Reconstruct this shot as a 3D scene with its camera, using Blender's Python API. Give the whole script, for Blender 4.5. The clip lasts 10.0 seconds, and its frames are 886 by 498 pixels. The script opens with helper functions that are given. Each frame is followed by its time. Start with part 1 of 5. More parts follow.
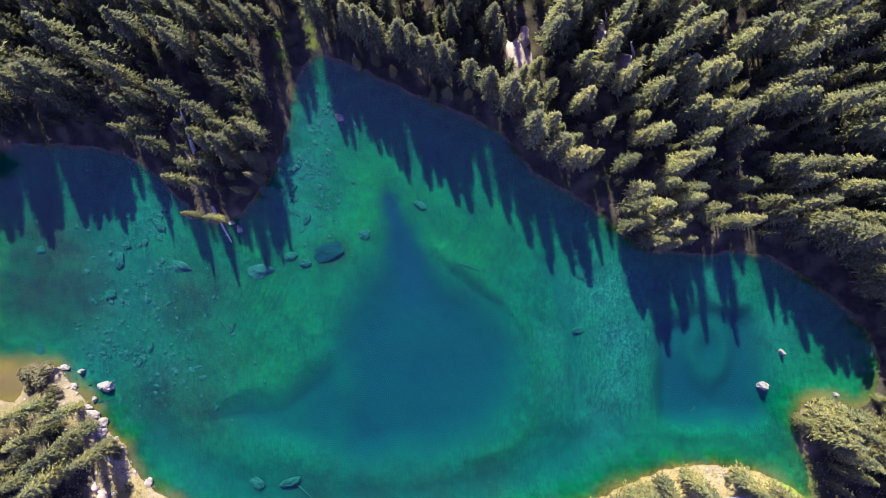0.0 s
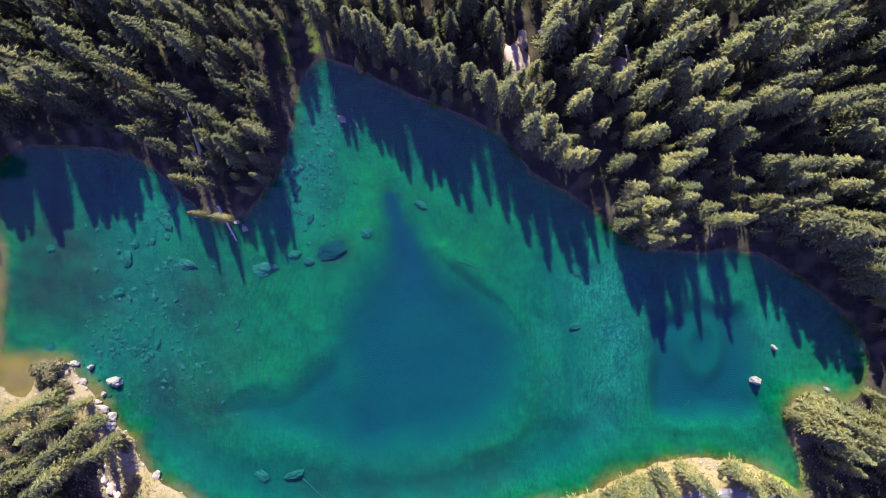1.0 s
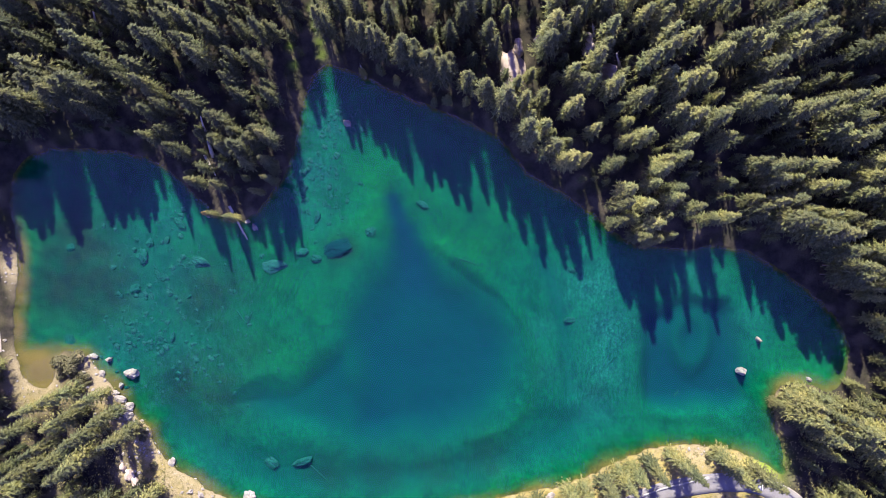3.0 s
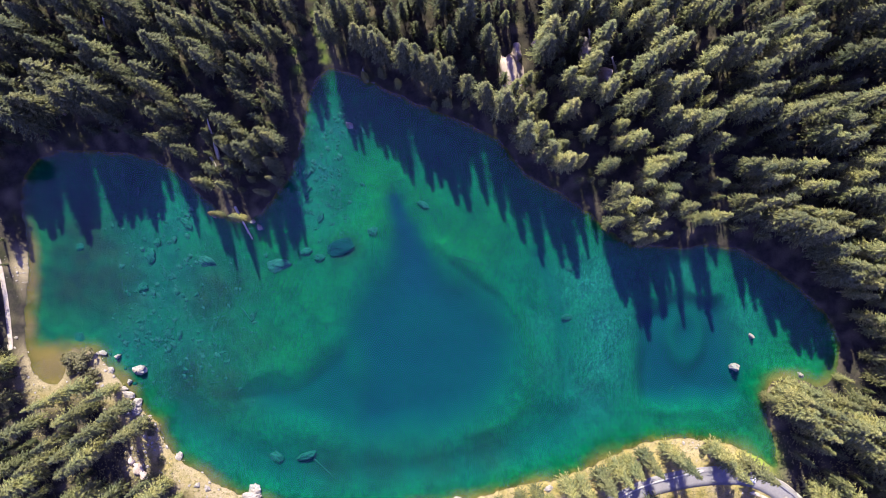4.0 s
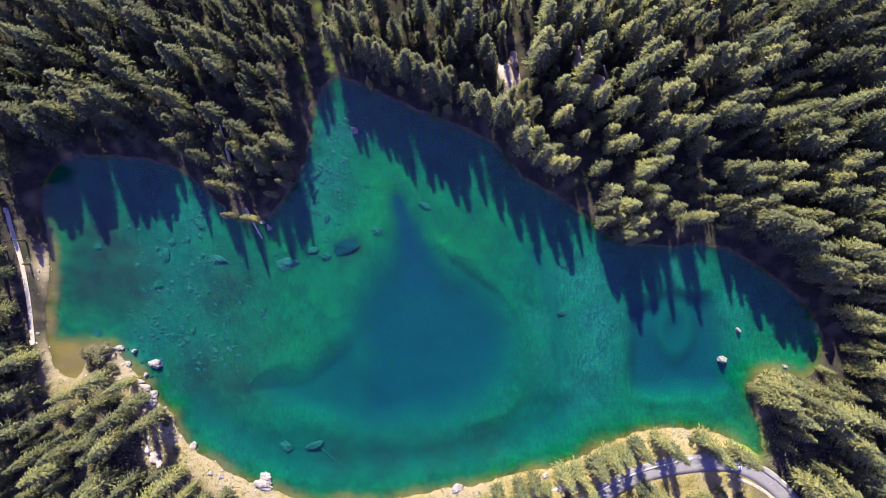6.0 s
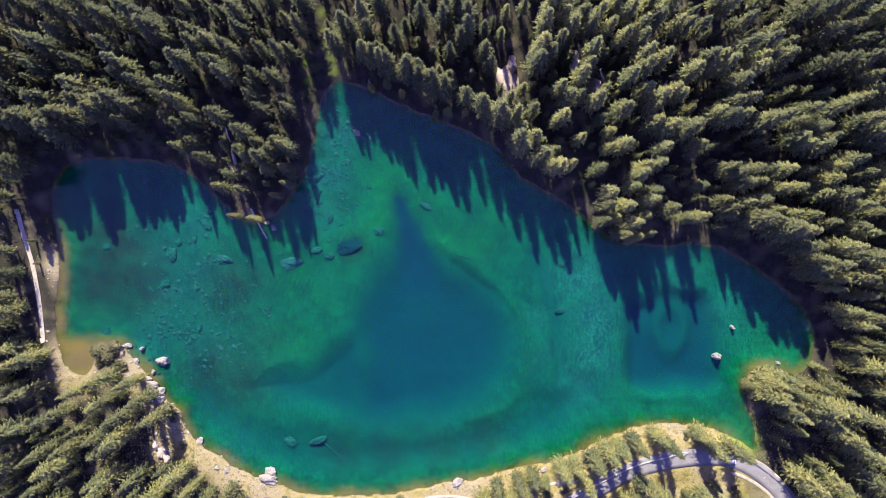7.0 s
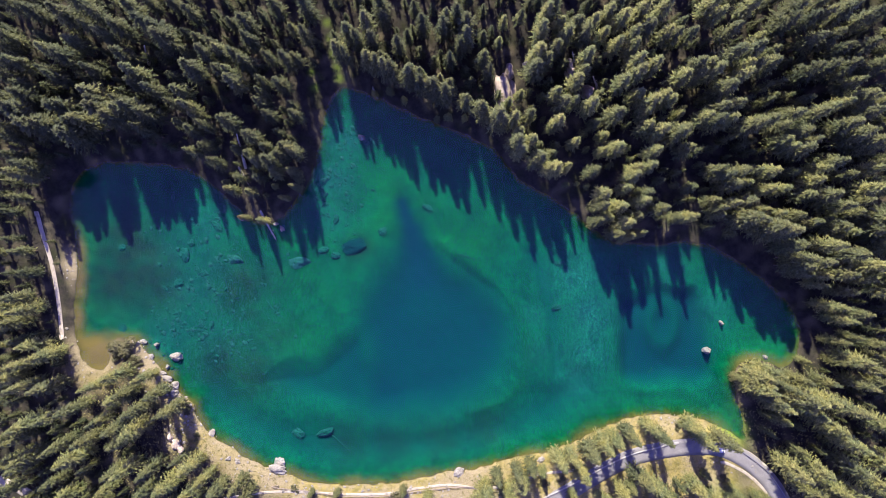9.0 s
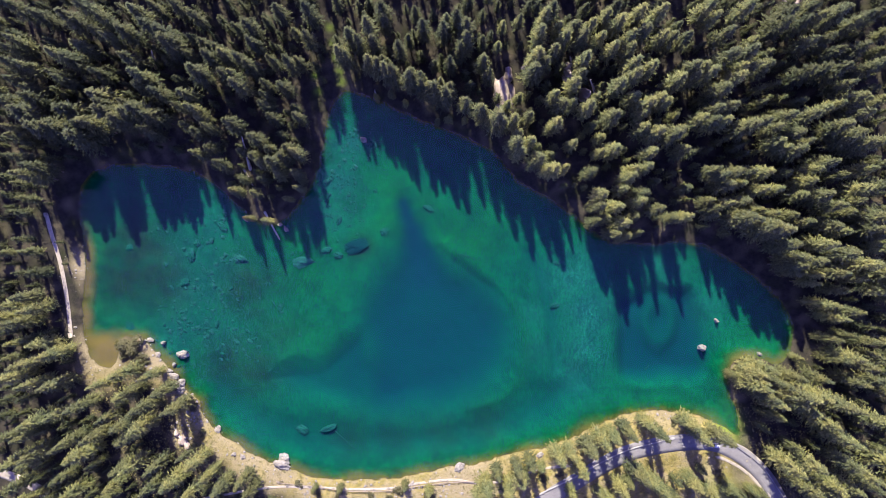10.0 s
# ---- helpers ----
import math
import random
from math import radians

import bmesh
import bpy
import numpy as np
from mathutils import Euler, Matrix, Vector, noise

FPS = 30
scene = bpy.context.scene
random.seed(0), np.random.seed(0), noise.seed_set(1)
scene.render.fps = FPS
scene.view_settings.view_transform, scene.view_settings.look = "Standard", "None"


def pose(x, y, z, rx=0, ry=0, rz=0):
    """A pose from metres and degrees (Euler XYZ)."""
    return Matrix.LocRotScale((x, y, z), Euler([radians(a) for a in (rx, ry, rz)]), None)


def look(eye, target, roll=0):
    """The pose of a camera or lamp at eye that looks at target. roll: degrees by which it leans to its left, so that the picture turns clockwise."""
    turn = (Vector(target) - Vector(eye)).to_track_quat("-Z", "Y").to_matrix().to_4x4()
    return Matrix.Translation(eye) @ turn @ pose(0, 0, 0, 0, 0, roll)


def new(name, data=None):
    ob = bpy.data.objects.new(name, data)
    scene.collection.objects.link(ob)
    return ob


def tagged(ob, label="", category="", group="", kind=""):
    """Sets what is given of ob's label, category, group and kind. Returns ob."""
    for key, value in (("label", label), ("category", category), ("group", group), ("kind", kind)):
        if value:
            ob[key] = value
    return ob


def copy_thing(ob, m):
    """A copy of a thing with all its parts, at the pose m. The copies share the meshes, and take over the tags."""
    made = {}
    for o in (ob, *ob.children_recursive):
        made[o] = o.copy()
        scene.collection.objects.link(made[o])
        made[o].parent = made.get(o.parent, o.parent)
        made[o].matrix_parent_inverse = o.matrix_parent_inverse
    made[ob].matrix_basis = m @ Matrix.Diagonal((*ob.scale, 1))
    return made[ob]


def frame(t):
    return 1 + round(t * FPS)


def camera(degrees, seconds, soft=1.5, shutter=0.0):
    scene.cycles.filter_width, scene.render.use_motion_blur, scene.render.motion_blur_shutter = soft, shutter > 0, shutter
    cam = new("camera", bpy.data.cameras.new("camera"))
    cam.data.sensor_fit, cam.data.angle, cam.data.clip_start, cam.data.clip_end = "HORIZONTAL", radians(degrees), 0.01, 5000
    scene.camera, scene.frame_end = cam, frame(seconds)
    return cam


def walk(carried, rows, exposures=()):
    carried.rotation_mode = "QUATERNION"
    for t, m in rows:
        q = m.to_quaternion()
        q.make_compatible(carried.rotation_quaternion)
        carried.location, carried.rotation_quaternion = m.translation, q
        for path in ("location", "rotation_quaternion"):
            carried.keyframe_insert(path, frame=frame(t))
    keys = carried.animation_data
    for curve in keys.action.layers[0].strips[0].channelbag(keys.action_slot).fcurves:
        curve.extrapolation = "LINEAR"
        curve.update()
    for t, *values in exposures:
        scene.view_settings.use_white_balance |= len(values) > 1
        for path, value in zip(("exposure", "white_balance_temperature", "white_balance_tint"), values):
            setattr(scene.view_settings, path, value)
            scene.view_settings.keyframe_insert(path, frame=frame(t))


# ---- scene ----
cam = camera(66.0, 10.0, soft=0.8)
# seconds, eye x, y, z and the small turns from looking straight down
PATH = [
    (0.0, 0.00, 0.00, 224.00, -0.014, -0.001, 0.000),
    (1.0, 0.00, -0.02, 229.63, -0.144, 0.013, -0.059),
    (2.0, 0.00, -0.04, 235.43, -0.247, 0.032, -0.124),
    (3.0, 0.01, -0.06, 241.38, -0.327, 0.056, -0.193),
    (4.0, 0.01, -0.09, 247.42, -0.387, 0.085, -0.267),
    (5.0, 0.01, -0.12, 253.54, -0.429, 0.118, -0.344),
    (6.0, 0.01, -0.15, 259.67, -0.456, 0.154, -0.425),
    (7.0, 0.01, -0.18, 265.80, -0.472, 0.193, -0.508),
    (8.0, 0.01, -0.21, 271.87, -0.480, 0.234, -0.594),
    (9.0, 0.01, -0.25, 277.85, -0.483, 0.277, -0.682),
    (10.0, 0.00, -0.28, 283.70, -0.483, 0.322, -0.770),
]
EXPOSURE = 1.2
walk(cam, [(t, pose(x, y, z, rx, ry, rz)) for t, x, y, z, rx, ry, rz in PATH], [(0.0, EXPOSURE + 0.07), (5.0, EXPOSURE + 0.06), (7.0, EXPOSURE - 0.03), (10.0, EXPOSURE - 0.15)])

# ---- sun and sky ----
SUN_HEIGHT, SUN_SIDE = 42.0, 12.0  # degrees above the horizon; degrees from +y towards -x
world = bpy.data.worlds.new("sky")
scene.world = world
world.use_nodes = True
sky = world.node_tree.nodes.new("ShaderNodeTexSky")
sky.sky_type, sky.sun_disc = "NISHITA", False
sky.sun_elevation, sky.sun_rotation = radians(SUN_HEIGHT), radians(-SUN_SIDE)
sky.altitude, sky.ozone_density = 1500, 4.0
deep_blue = world.node_tree.nodes.new("ShaderNodeMixRGB")  # thin mountain air: a deeper blue
deep_blue.blend_type = "MULTIPLY"
deep_blue.inputs[0].default_value, deep_blue.inputs[2].default_value = 1.0, (0.64, 0.42, 0.92, 1.0)
world.node_tree.links.new(sky.outputs["Color"], deep_blue.inputs[1])
world.node_tree.links.new(deep_blue.outputs[0], world.node_tree.nodes["Background"].inputs["Color"])
world.node_tree.nodes["Background"].inputs["Strength"].default_value = 0.22
sun = new("sun", bpy.data.lights.new("sun", "SUN"))
sun.data.energy, sun.data.angle, sun.data.color = 5.0, radians(0.5), (1.0, 0.93, 0.82)
flat = math.cos(radians(SUN_HEIGHT))
sun.matrix_world = look((-flat * math.sin(radians(SUN_SIDE)) * 400, flat * math.cos(radians(SUN_SIDE)) * 400, math.sin(radians(SUN_HEIGHT)) * 400), (0, 0, 0))


# ---- materials ----
def material(name):
    """A new node material: its tree, a maker of nodes, and its Principled shader."""
    m = bpy.data.materials.new(name)
    m.use_nodes = True
    tree = m.node_tree

    def node(kind, **inputs):
        n = tree.nodes.new("ShaderNode" + kind)
        for key, value in inputs.items():
            socket = n.inputs[key.replace("_", " ")] if key.replace("_", " ") in n.inputs else n.inputs[int(key[1:])]
            if isinstance(value, bpy.types.NodeSocket):
                tree.links.new(value, socket)
            else:
                socket.default_value = value
        return n

    return m, tree, node, tree.nodes["Principled BSDF"]


def rgba(c):
    return (*c, 1.0)


def mixed(node, factor, a, b, mode="MIX"):
    n = node("MixRGB")
    n.blend_type = mode
    tree = n.id_data
    for socket, value in zip(n.inputs, (factor, a, b)):
        if isinstance(value, bpy.types.NodeSocket):
            tree.links.new(value, socket)
        else:
            socket.default_value = value if not isinstance(value, tuple) or len(value) == 4 else rgba(value)
    return n.outputs[0]


def ramp(node, factor, stops):
    n = node("ValToRGB", Fac=factor)
    e = n.color_ramp.elements
    for k, (at, c) in enumerate(stops):
        s = e[k] if k < 2 else e.new(at)
        s.position, s.color = at, rgba(c)
    return n.outputs["Color"]


def plain(name, low, high, size=1.0, rough=0.8, bump=0.3, metal=0.0, detail=6.0, fine=8.0, gloss=0.2):
    """A rough surface that varies between two colours at two scales, with a fine relief."""
    m, tree, node, shader = material(name)
    where = node("TexCoord").outputs["Object"]
    wide = node("TexNoise", Vector=where, Scale=1.0 / size, Detail=detail)
    grain = node("TexNoise", Vector=where, Scale=fine / size, Detail=4.0)
    tone = node("Math", p0=wide.outputs["Fac"], p1=grain.outputs["Fac"])
    tone.operation = "MULTIPLY"
    spread = node("MapRange", Value=tone.outputs[0], From_Min=0.12, From_Max=0.4)
    tree.links.new(mixed(node, spread.outputs[0], low, high), shader.inputs["Base Color"])
    shader.inputs["Roughness"].default_value, shader.inputs["Metallic"].default_value = rough, metal
    shader.inputs["Specular IOR Level"].default_value = gloss
    relief = node("Bump", Strength=bump, Distance=0.1 * size, Height=grain.outputs["Fac"])
    tree.links.new(relief.outputs[0], shader.inputs["Normal"])
    return m


def needles(name, low, high, tip):
    """Conifer needles: darker and lighter sprays, each tree a little different."""
    m, tree, node, shader = material(name)
    spray = node("NewGeometry").outputs["Random Per Island"]
    tree_tone = node("ObjectInfo").outputs["Random"]
    where = node("TexCoord").outputs["Object"]
    grain = node("TexNoise", Vector=where, Scale=2.2, Detail=4.0).outputs["Fac"]
    base = mixed(node, spray, low, high)
    base = mixed(node, node("MapRange", Value=grain, From_Min=0.45, From_Max=0.75, To_Max=0.45).outputs[0], base, tip)
    stand = node("TexNoise", Vector=node("NewGeometry").outputs["Position"], Scale=0.13, Detail=2.0).outputs["Fac"]
    base = mixed(node, node("MapRange", Value=stand, From_Min=0.35, From_Max=0.65).outputs[0], mixed(node, 1.0, base, (1.2, 1.17, 0.95), "MULTIPLY"), mixed(node, 1.0, base, (0.74, 0.86, 0.88), "MULTIPLY"))
    base = mixed(node, node("MapRange", Value=tree_tone, To_Min=0.0, To_Max=0.55).outputs[0], base, mixed(node, 1.0, base, (0.72, 0.8, 0.78), "MULTIPLY"))
    tree.links.new(base, shader.inputs["Base Color"])
    shader.inputs["Roughness"].default_value = 0.6
    shader.inputs["Specular IOR Level"].default_value = 0.25
    fine = node("TexNoise", Vector=where, Scale=9.0, Detail=3.0).outputs["Fac"]
    tree.links.new(node("Bump", Strength=0.6, Distance=0.15, Height=fine).outputs[0], shader.inputs["Normal"])
    return m


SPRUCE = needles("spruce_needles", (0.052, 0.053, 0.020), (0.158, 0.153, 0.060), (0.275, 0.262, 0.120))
# the spruce again, the dimmer light of the outer slopes put into its colour
DIMMED_SPRUCE = needles("dimmed_spruce_needles", (0.032, 0.035, 0.014), (0.092, 0.094, 0.038), (0.19, 0.185, 0.078))
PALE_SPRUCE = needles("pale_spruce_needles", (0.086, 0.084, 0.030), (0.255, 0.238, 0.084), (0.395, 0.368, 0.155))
BARK = plain("bark", (0.09, 0.065, 0.045), (0.2, 0.15, 0.11), 0.6)
DEAD_WOOD = plain("bleached_wood", (0.4, 0.35, 0.3), (0.62, 0.56, 0.5), 0.8)
OUTCROP = plain("pink_limestone", (0.36, 0.28, 0.21), (0.66, 0.55, 0.45), 3.0, 0.9, 0.7)
LIMESTONE = plain("limestone", (0.19, 0.168, 0.132), (0.43, 0.39, 0.325), 1.6, 0.85, 0.6)
PATH_GRAVEL = plain("path_gravel", (0.34, 0.29, 0.215), (0.52, 0.455, 0.36), 1.5, 0.95, 0.4)
ASPHALT = plain("grey_asphalt", (0.185, 0.175, 0.17), (0.26, 0.245, 0.235), 3.0, 0.9, 0.2)
CONCRETE = plain("pale_concrete", (0.3, 0.285, 0.26), (0.44, 0.42, 0.39), 1.5, 0.9, 0.3)
FENCE_WOOD = plain("weathered_rail_wood", (0.25, 0.2, 0.14), (0.45, 0.37, 0.27), 0.5)
STEEL = plain("galvanised_steel", (0.35, 0.35, 0.36), (0.5, 0.5, 0.5), 0.5, 0.45, 0.1, 0.8)
# sunken stones: the blue-green tint of the water is put into their colours
BED_STONE = plain("water_tinted_algae_stone", (0.0032, 0.052, 0.038), (0.0120, 0.108, 0.079), 2.0, 0.9, 0.6, gloss=0.0)
PALE_BED_STONE = plain("water_tinted_lime_stone", (0.0060, 0.060, 0.047), (0.018, 0.110, 0.086), 1.0, 0.9, 0.4, gloss=0.0)
WEEDY_STONE = plain("water_tinted_weed_stone", (0.0008, 0.024, 0.027), (0.003, 0.052, 0.050), 1.2, 0.9, 0.8, gloss=0.0)
SHRUB = plain("willow_leaves", (0.07, 0.07, 0.03), (0.17, 0.155, 0.075), 0.8, 0.7, 0.6)
CAR_PAINT = plain("white_car_paint", (0.72, 0.72, 0.72), (0.8, 0.8, 0.8), 1.0, 0.25, 0.0, gloss=0.5)
DARK_GLASS = plain("dark_car_glass", (0.015, 0.017, 0.02), (0.03, 0.033, 0.037), 1.0, 0.1, 0.0, gloss=0.5)
RUBBER = plain("black_rubber", (0.015, 0.015, 0.015), (0.03, 0.03, 0.03), 0.3, 0.8, 0.1)


def ground_material():
    """Forest floor, gravel bank, dry grass and the lake bed, by height and by the cover stored on the sheet."""
    m, tree, node, shader = material("ground")
    place = node("NewGeometry").outputs["Position"]
    height = node("SeparateXYZ", Vector=place).outputs["Z"]
    wide = node("TexNoise", Vector=place, Scale=0.12, Detail=6.0).outputs["Fac"]
    medium = node("TexNoise", Vector=place, Scale=0.55, Detail=8.0, Roughness=0.65).outputs["Fac"]
    fine = node("TexNoise", Vector=place, Scale=2.6, Detail=6.0, Roughness=0.7).outputs["Fac"]

    def cover(name):
        n = node("Attribute")
        n.attribute_name = name
        return n.outputs["Fac"]

    # land
    spread = node("MapRange", Value=medium, From_Min=0.35, From_Max=0.65).outputs[0]
    speck = node("MapRange", Value=fine, From_Min=0.35, From_Max=0.68).outputs[0]
    floor = mixed(node, spread, (0.030, 0.028, 0.024), (0.054, 0.048, 0.037))
    floor = mixed(node, node("MapRange", Value=wide, From_Min=0.5, From_Max=0.7, To_Max=0.7).outputs[0], floor, (0.035, 0.042, 0.016))
    grass = mixed(node, spread, (0.205, 0.185, 0.058), (0.345, 0.290, 0.118))
    grass = mixed(node, speck, grass, mixed(node, 1.0, grass, (1.25, 1.12, 0.95), "MULTIPLY"))
    gravel = mixed(node, speck, (0.22, 0.178, 0.098), (0.42, 0.352, 0.208))
    worn = node("TexNoise", Vector=place, Scale=0.22, Detail=6.0, Roughness=0.65).outputs["Fac"]
    grass = mixed(node, node("MapRange", Value=worn, From_Min=0.48, From_Max=0.62, To_Max=0.85).outputs[0], grass, gravel)
    grass = mixed(node, node("MapRange", Value=worn, From_Min=0.44, From_Max=0.34, To_Max=0.7).outputs[0], grass, mixed(node, spread, (0.09, 0.095, 0.03), (0.15, 0.15, 0.045)))
    land = mixed(node, cover("grass"), floor, grass)
    land = mixed(node, cover("gravel"), land, gravel)
    land = mixed(node, cover("meadow"), land, mixed(node, speck, (0.16, 0.25, 0.03), (0.24, 0.33, 0.05)))
    # bed: the green and blue of the water over it are put into its colour
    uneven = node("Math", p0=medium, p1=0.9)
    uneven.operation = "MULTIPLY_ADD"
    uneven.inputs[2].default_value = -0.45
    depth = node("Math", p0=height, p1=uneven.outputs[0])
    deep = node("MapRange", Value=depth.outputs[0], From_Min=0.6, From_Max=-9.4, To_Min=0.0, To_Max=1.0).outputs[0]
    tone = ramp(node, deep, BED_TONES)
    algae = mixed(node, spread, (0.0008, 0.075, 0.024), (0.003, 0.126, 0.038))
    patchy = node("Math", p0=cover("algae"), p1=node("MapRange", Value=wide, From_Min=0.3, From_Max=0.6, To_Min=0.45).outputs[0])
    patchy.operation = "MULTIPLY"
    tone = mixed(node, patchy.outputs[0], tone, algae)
    oblique = node("Mapping", Vector=place, Rotation=(0.0, 0.0, radians(28)))
    waves = node("TexWave", Vector=oblique.outputs[0], Scale=0.16, Distortion=14.0, Detail=3.0, Detail_Scale=0.22, Detail_Roughness=0.6)
    combed = node("Math", p0=cover("ripples"), p1=node("MapRange", Value=waves.outputs["Fac"], From_Min=0.4, From_Max=0.85, To_Max=0.48).outputs[0])
    combed.operation = "MULTIPLY"
    tone = mixed(node, combed.outputs[0], tone, (0.0012, 0.036, 0.021))
    tone = mixed(node, cover("weed"), tone, mixed(node, spread, (0.0055, 0.027, 0.0180), (0.0090, 0.042, 0.0265)))
    # deep-water blue painted along the plume, deeper than its relief
    tone = mixed(node, cover("plume_tint"), tone, (0.0008, 0.036, 0.052))
    cobble = node("TexVoronoi", Vector=place, Scale=1.1, Randomness=1.0)
    stony = mixed(node, node("MapRange", Value=fine, From_Min=0.36, From_Max=0.68).outputs[0], (0.0015, 0.050, 0.038), (0.013, 0.182, 0.140))
    stony = mixed(node, node("MapRange", Value=cobble.outputs["Distance"], From_Min=0.35, From_Max=0.75, To_Max=0.6).outputs[0], stony, (0.0008, 0.034, 0.030))
    tone = mixed(node, cover("stones"), tone, stony)
    grain = node("TexNoise", Vector=place, Scale=0.7, Detail=7.0, Roughness=0.72).outputs["Fac"]
    speckled = mixed(node, node("MapRange", Value=grain, From_Min=0.36, From_Max=0.62).outputs[0], mixed(node, 1.0, tone, (0.58, 0.68, 0.74), "MULTIPLY"), mixed(node, 1.0, tone, (1.5, 1.3, 1.25), "MULTIPLY"))
    tone = mixed(node, node("MapRange", Value=deep, From_Min=0.38, From_Max=0.62, To_Min=1.0, To_Max=0.05).outputs[0], tone, speckled)
    combing = node("Mapping", Vector=place, Scale=(1.6, 0.5, 1.0))
    streak = node("TexNoise", Vector=combing.outputs[0], Scale=0.75, Detail=5.0, Roughness=0.7).outputs["Fac"]
    streaked = mixed(node, node("MapRange", Value=streak, From_Min=0.38, From_Max=0.62).outputs[0], mixed(node, 1.0, tone, (0.7, 0.74, 0.8), "MULTIPLY"), mixed(node, 1.0, tone, (1.5, 1.26, 1.2), "MULTIPLY"))
    tone = mixed(node, node("MapRange", Value=deep, From_Min=0.45, From_Max=0.62, To_Min=0.8, To_Max=0.0).outputs[0], tone, streaked)
    patch = node("TexNoise", Vector=place, Scale=0.1, Detail=6.0, Roughness=0.6).outputs["Fac"]
    patched = mixed(node, node("MapRange", Value=patch, From_Min=0.4, From_Max=0.6).outputs[0], mixed(node, 1.0, tone, (0.8, 0.81, 0.88), "MULTIPLY"), mixed(node, 1.0, tone, (1.2, 1.18, 1.1), "MULTIPLY"))
    tone = mixed(node, node("MapRange", Value=deep, From_Min=0.42, From_Max=0.6, To_Min=0.9, To_Max=0.12).outputs[0], tone, patched)
    tone = mixed(node, cover("rust"), tone, mixed(node, speck, (0.128, 0.086, 0.026), (0.215, 0.153, 0.053)))
    under = node("MapRange", Value=height, From_Min=0.03, From_Max=-0.03).outputs[0]
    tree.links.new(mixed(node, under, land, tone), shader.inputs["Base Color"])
    shader.inputs["Roughness"].default_value = 0.95
    shader.inputs["Specular IOR Level"].default_value = 0.0
    rough = node("MixRGB", p0=0.5, p1=medium, p2=fine)
    tree.links.new(node("Bump", Strength=0.8, Distance=0.6, Height=rough.outputs[0]).outputs[0], shader.inputs["Normal"])
    return m


# colours of the bed from the rim down, with the water's tint by depth put in
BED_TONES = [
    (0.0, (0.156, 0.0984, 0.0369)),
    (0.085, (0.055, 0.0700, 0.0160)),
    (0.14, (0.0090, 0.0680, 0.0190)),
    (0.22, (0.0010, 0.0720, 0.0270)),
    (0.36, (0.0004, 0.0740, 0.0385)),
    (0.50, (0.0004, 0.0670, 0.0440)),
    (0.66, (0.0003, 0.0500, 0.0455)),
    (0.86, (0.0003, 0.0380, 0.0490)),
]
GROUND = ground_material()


def water_material():
    m, tree, node, shader = material("clear_water")
    tree.nodes.remove(shader)
    clear = node("BsdfTransparent", Color=(0.9, 0.97, 0.97, 1.0))
    shine = node("BsdfGlossy", Color=(0.9, 0.72, 0.9, 1.0), Roughness=0.12)
    both = node("MixShader", Fac=0.042, p1=clear.outputs[0], p2=shine.outputs[0])
    tree.links.new(both.outputs[0], tree.nodes["Material Output"].inputs["Surface"])
    return m


WATER = water_material()


# ---- plan ----
SOUTH_SHORE = [
    (-153.1, 14.9), (-152.5, 24.3), (-148.1, 31.3), (-138.6, 34.5), (-124.5, 34.5), (-112.7, 33), (-103.3, 30.5), (-95.8, 25.7),
    (-89.8, 19.9), (-84.2, 14.2), (-77.7, 9.7), (-71.8, 8.4), (-66.8, 11.6), (-62, 17.2), (-57.2, 23.7), (-53.8, 31.2),
    (-51.3, 40.5), (-50, 49.4), (-47.6, 56.9), (-43.5, 62.5), (-39.2, 64.3), (-32.2, 61.4), (-22.9, 57.5), (-13.6, 52.9),
    (-1.9, 48), (9.8, 43), (19.6, 38.1), (24.2, 32.4), (33, 23.4), (44.6, 16.9), (53.9, 9.7), (60.9, 3.8),
    (67.4, -0.1), (74.9, -0.6), (86.6, -1.7), (96, -0.7), (105.3, -2), (117, -7.8), (128, -15.5), (136, -23.5),
    (141.5, -31.5),
]
NORTH_SHORE = [
    (143.5, -38.5), (142.5, -45), (140.5, -49.5), (136.5, -52.4), (129.4, -49.7), (120.1, -50.1), (117, -54.5), (117.1, -62.7),
    (118.7, -71), (120.5, -81.1), (116.3, -79.7), (109.3, -75.8), (101.8, -72.7), (90.5, -71.4), (78.8, -71.2), (69.4, -73.9),
    (57.6, -78.5), (48.1, -83.1), (36.3, -86.5), (24.5, -88.3), (12.7, -92.1), (0.9, -93.4), (-13.3, -96.3), (-25.1, -98.1),
    (-41.6, -98.4), (-55.8, -97.5), (-62.8, -95), (-69.8, -91.6), (-76.9, -89.7), (-82.8, -87), (-87.4, -83.4), (-93.3, -80),
    (-99.1, -75.4), (-103.3, -69), (-104.8, -63.8), (-109.5, -60), (-114.1, -53.3), (-118.8, -48), (-124.6, -41.3), (-129.2, -38),
    (-136.3, -38.4), (-138.9, -47.8), (-142.5, -50.1), (-148.3, -47.7), (-151.7, -38.2), (-152.3, -28.7), (-151.3, -14.6), (-151.1, -1.6),
]
MAIN_BASIN = [
    (-17.9, 0.1), (-21.3, -5.6), (-25.9, -11.3), (-29.3, -19.9), (-32.8, -28.4), (-34.3, -38), (-35.1, -49.4), (-35.8, -60.8),
    (-32.8, -69.5), (-23.6, -72), (-12.2, -70), (1.1, -67), (13.6, -61.3), (20.6, -52.7), (23.3, -41.8), (22.6, -31.3),
    (17.4, -23.1), (10, -17.4), (3.1, -13.2), (-2.3, -7.5), (-6.1, -1.4), (-11.8, 3),
]
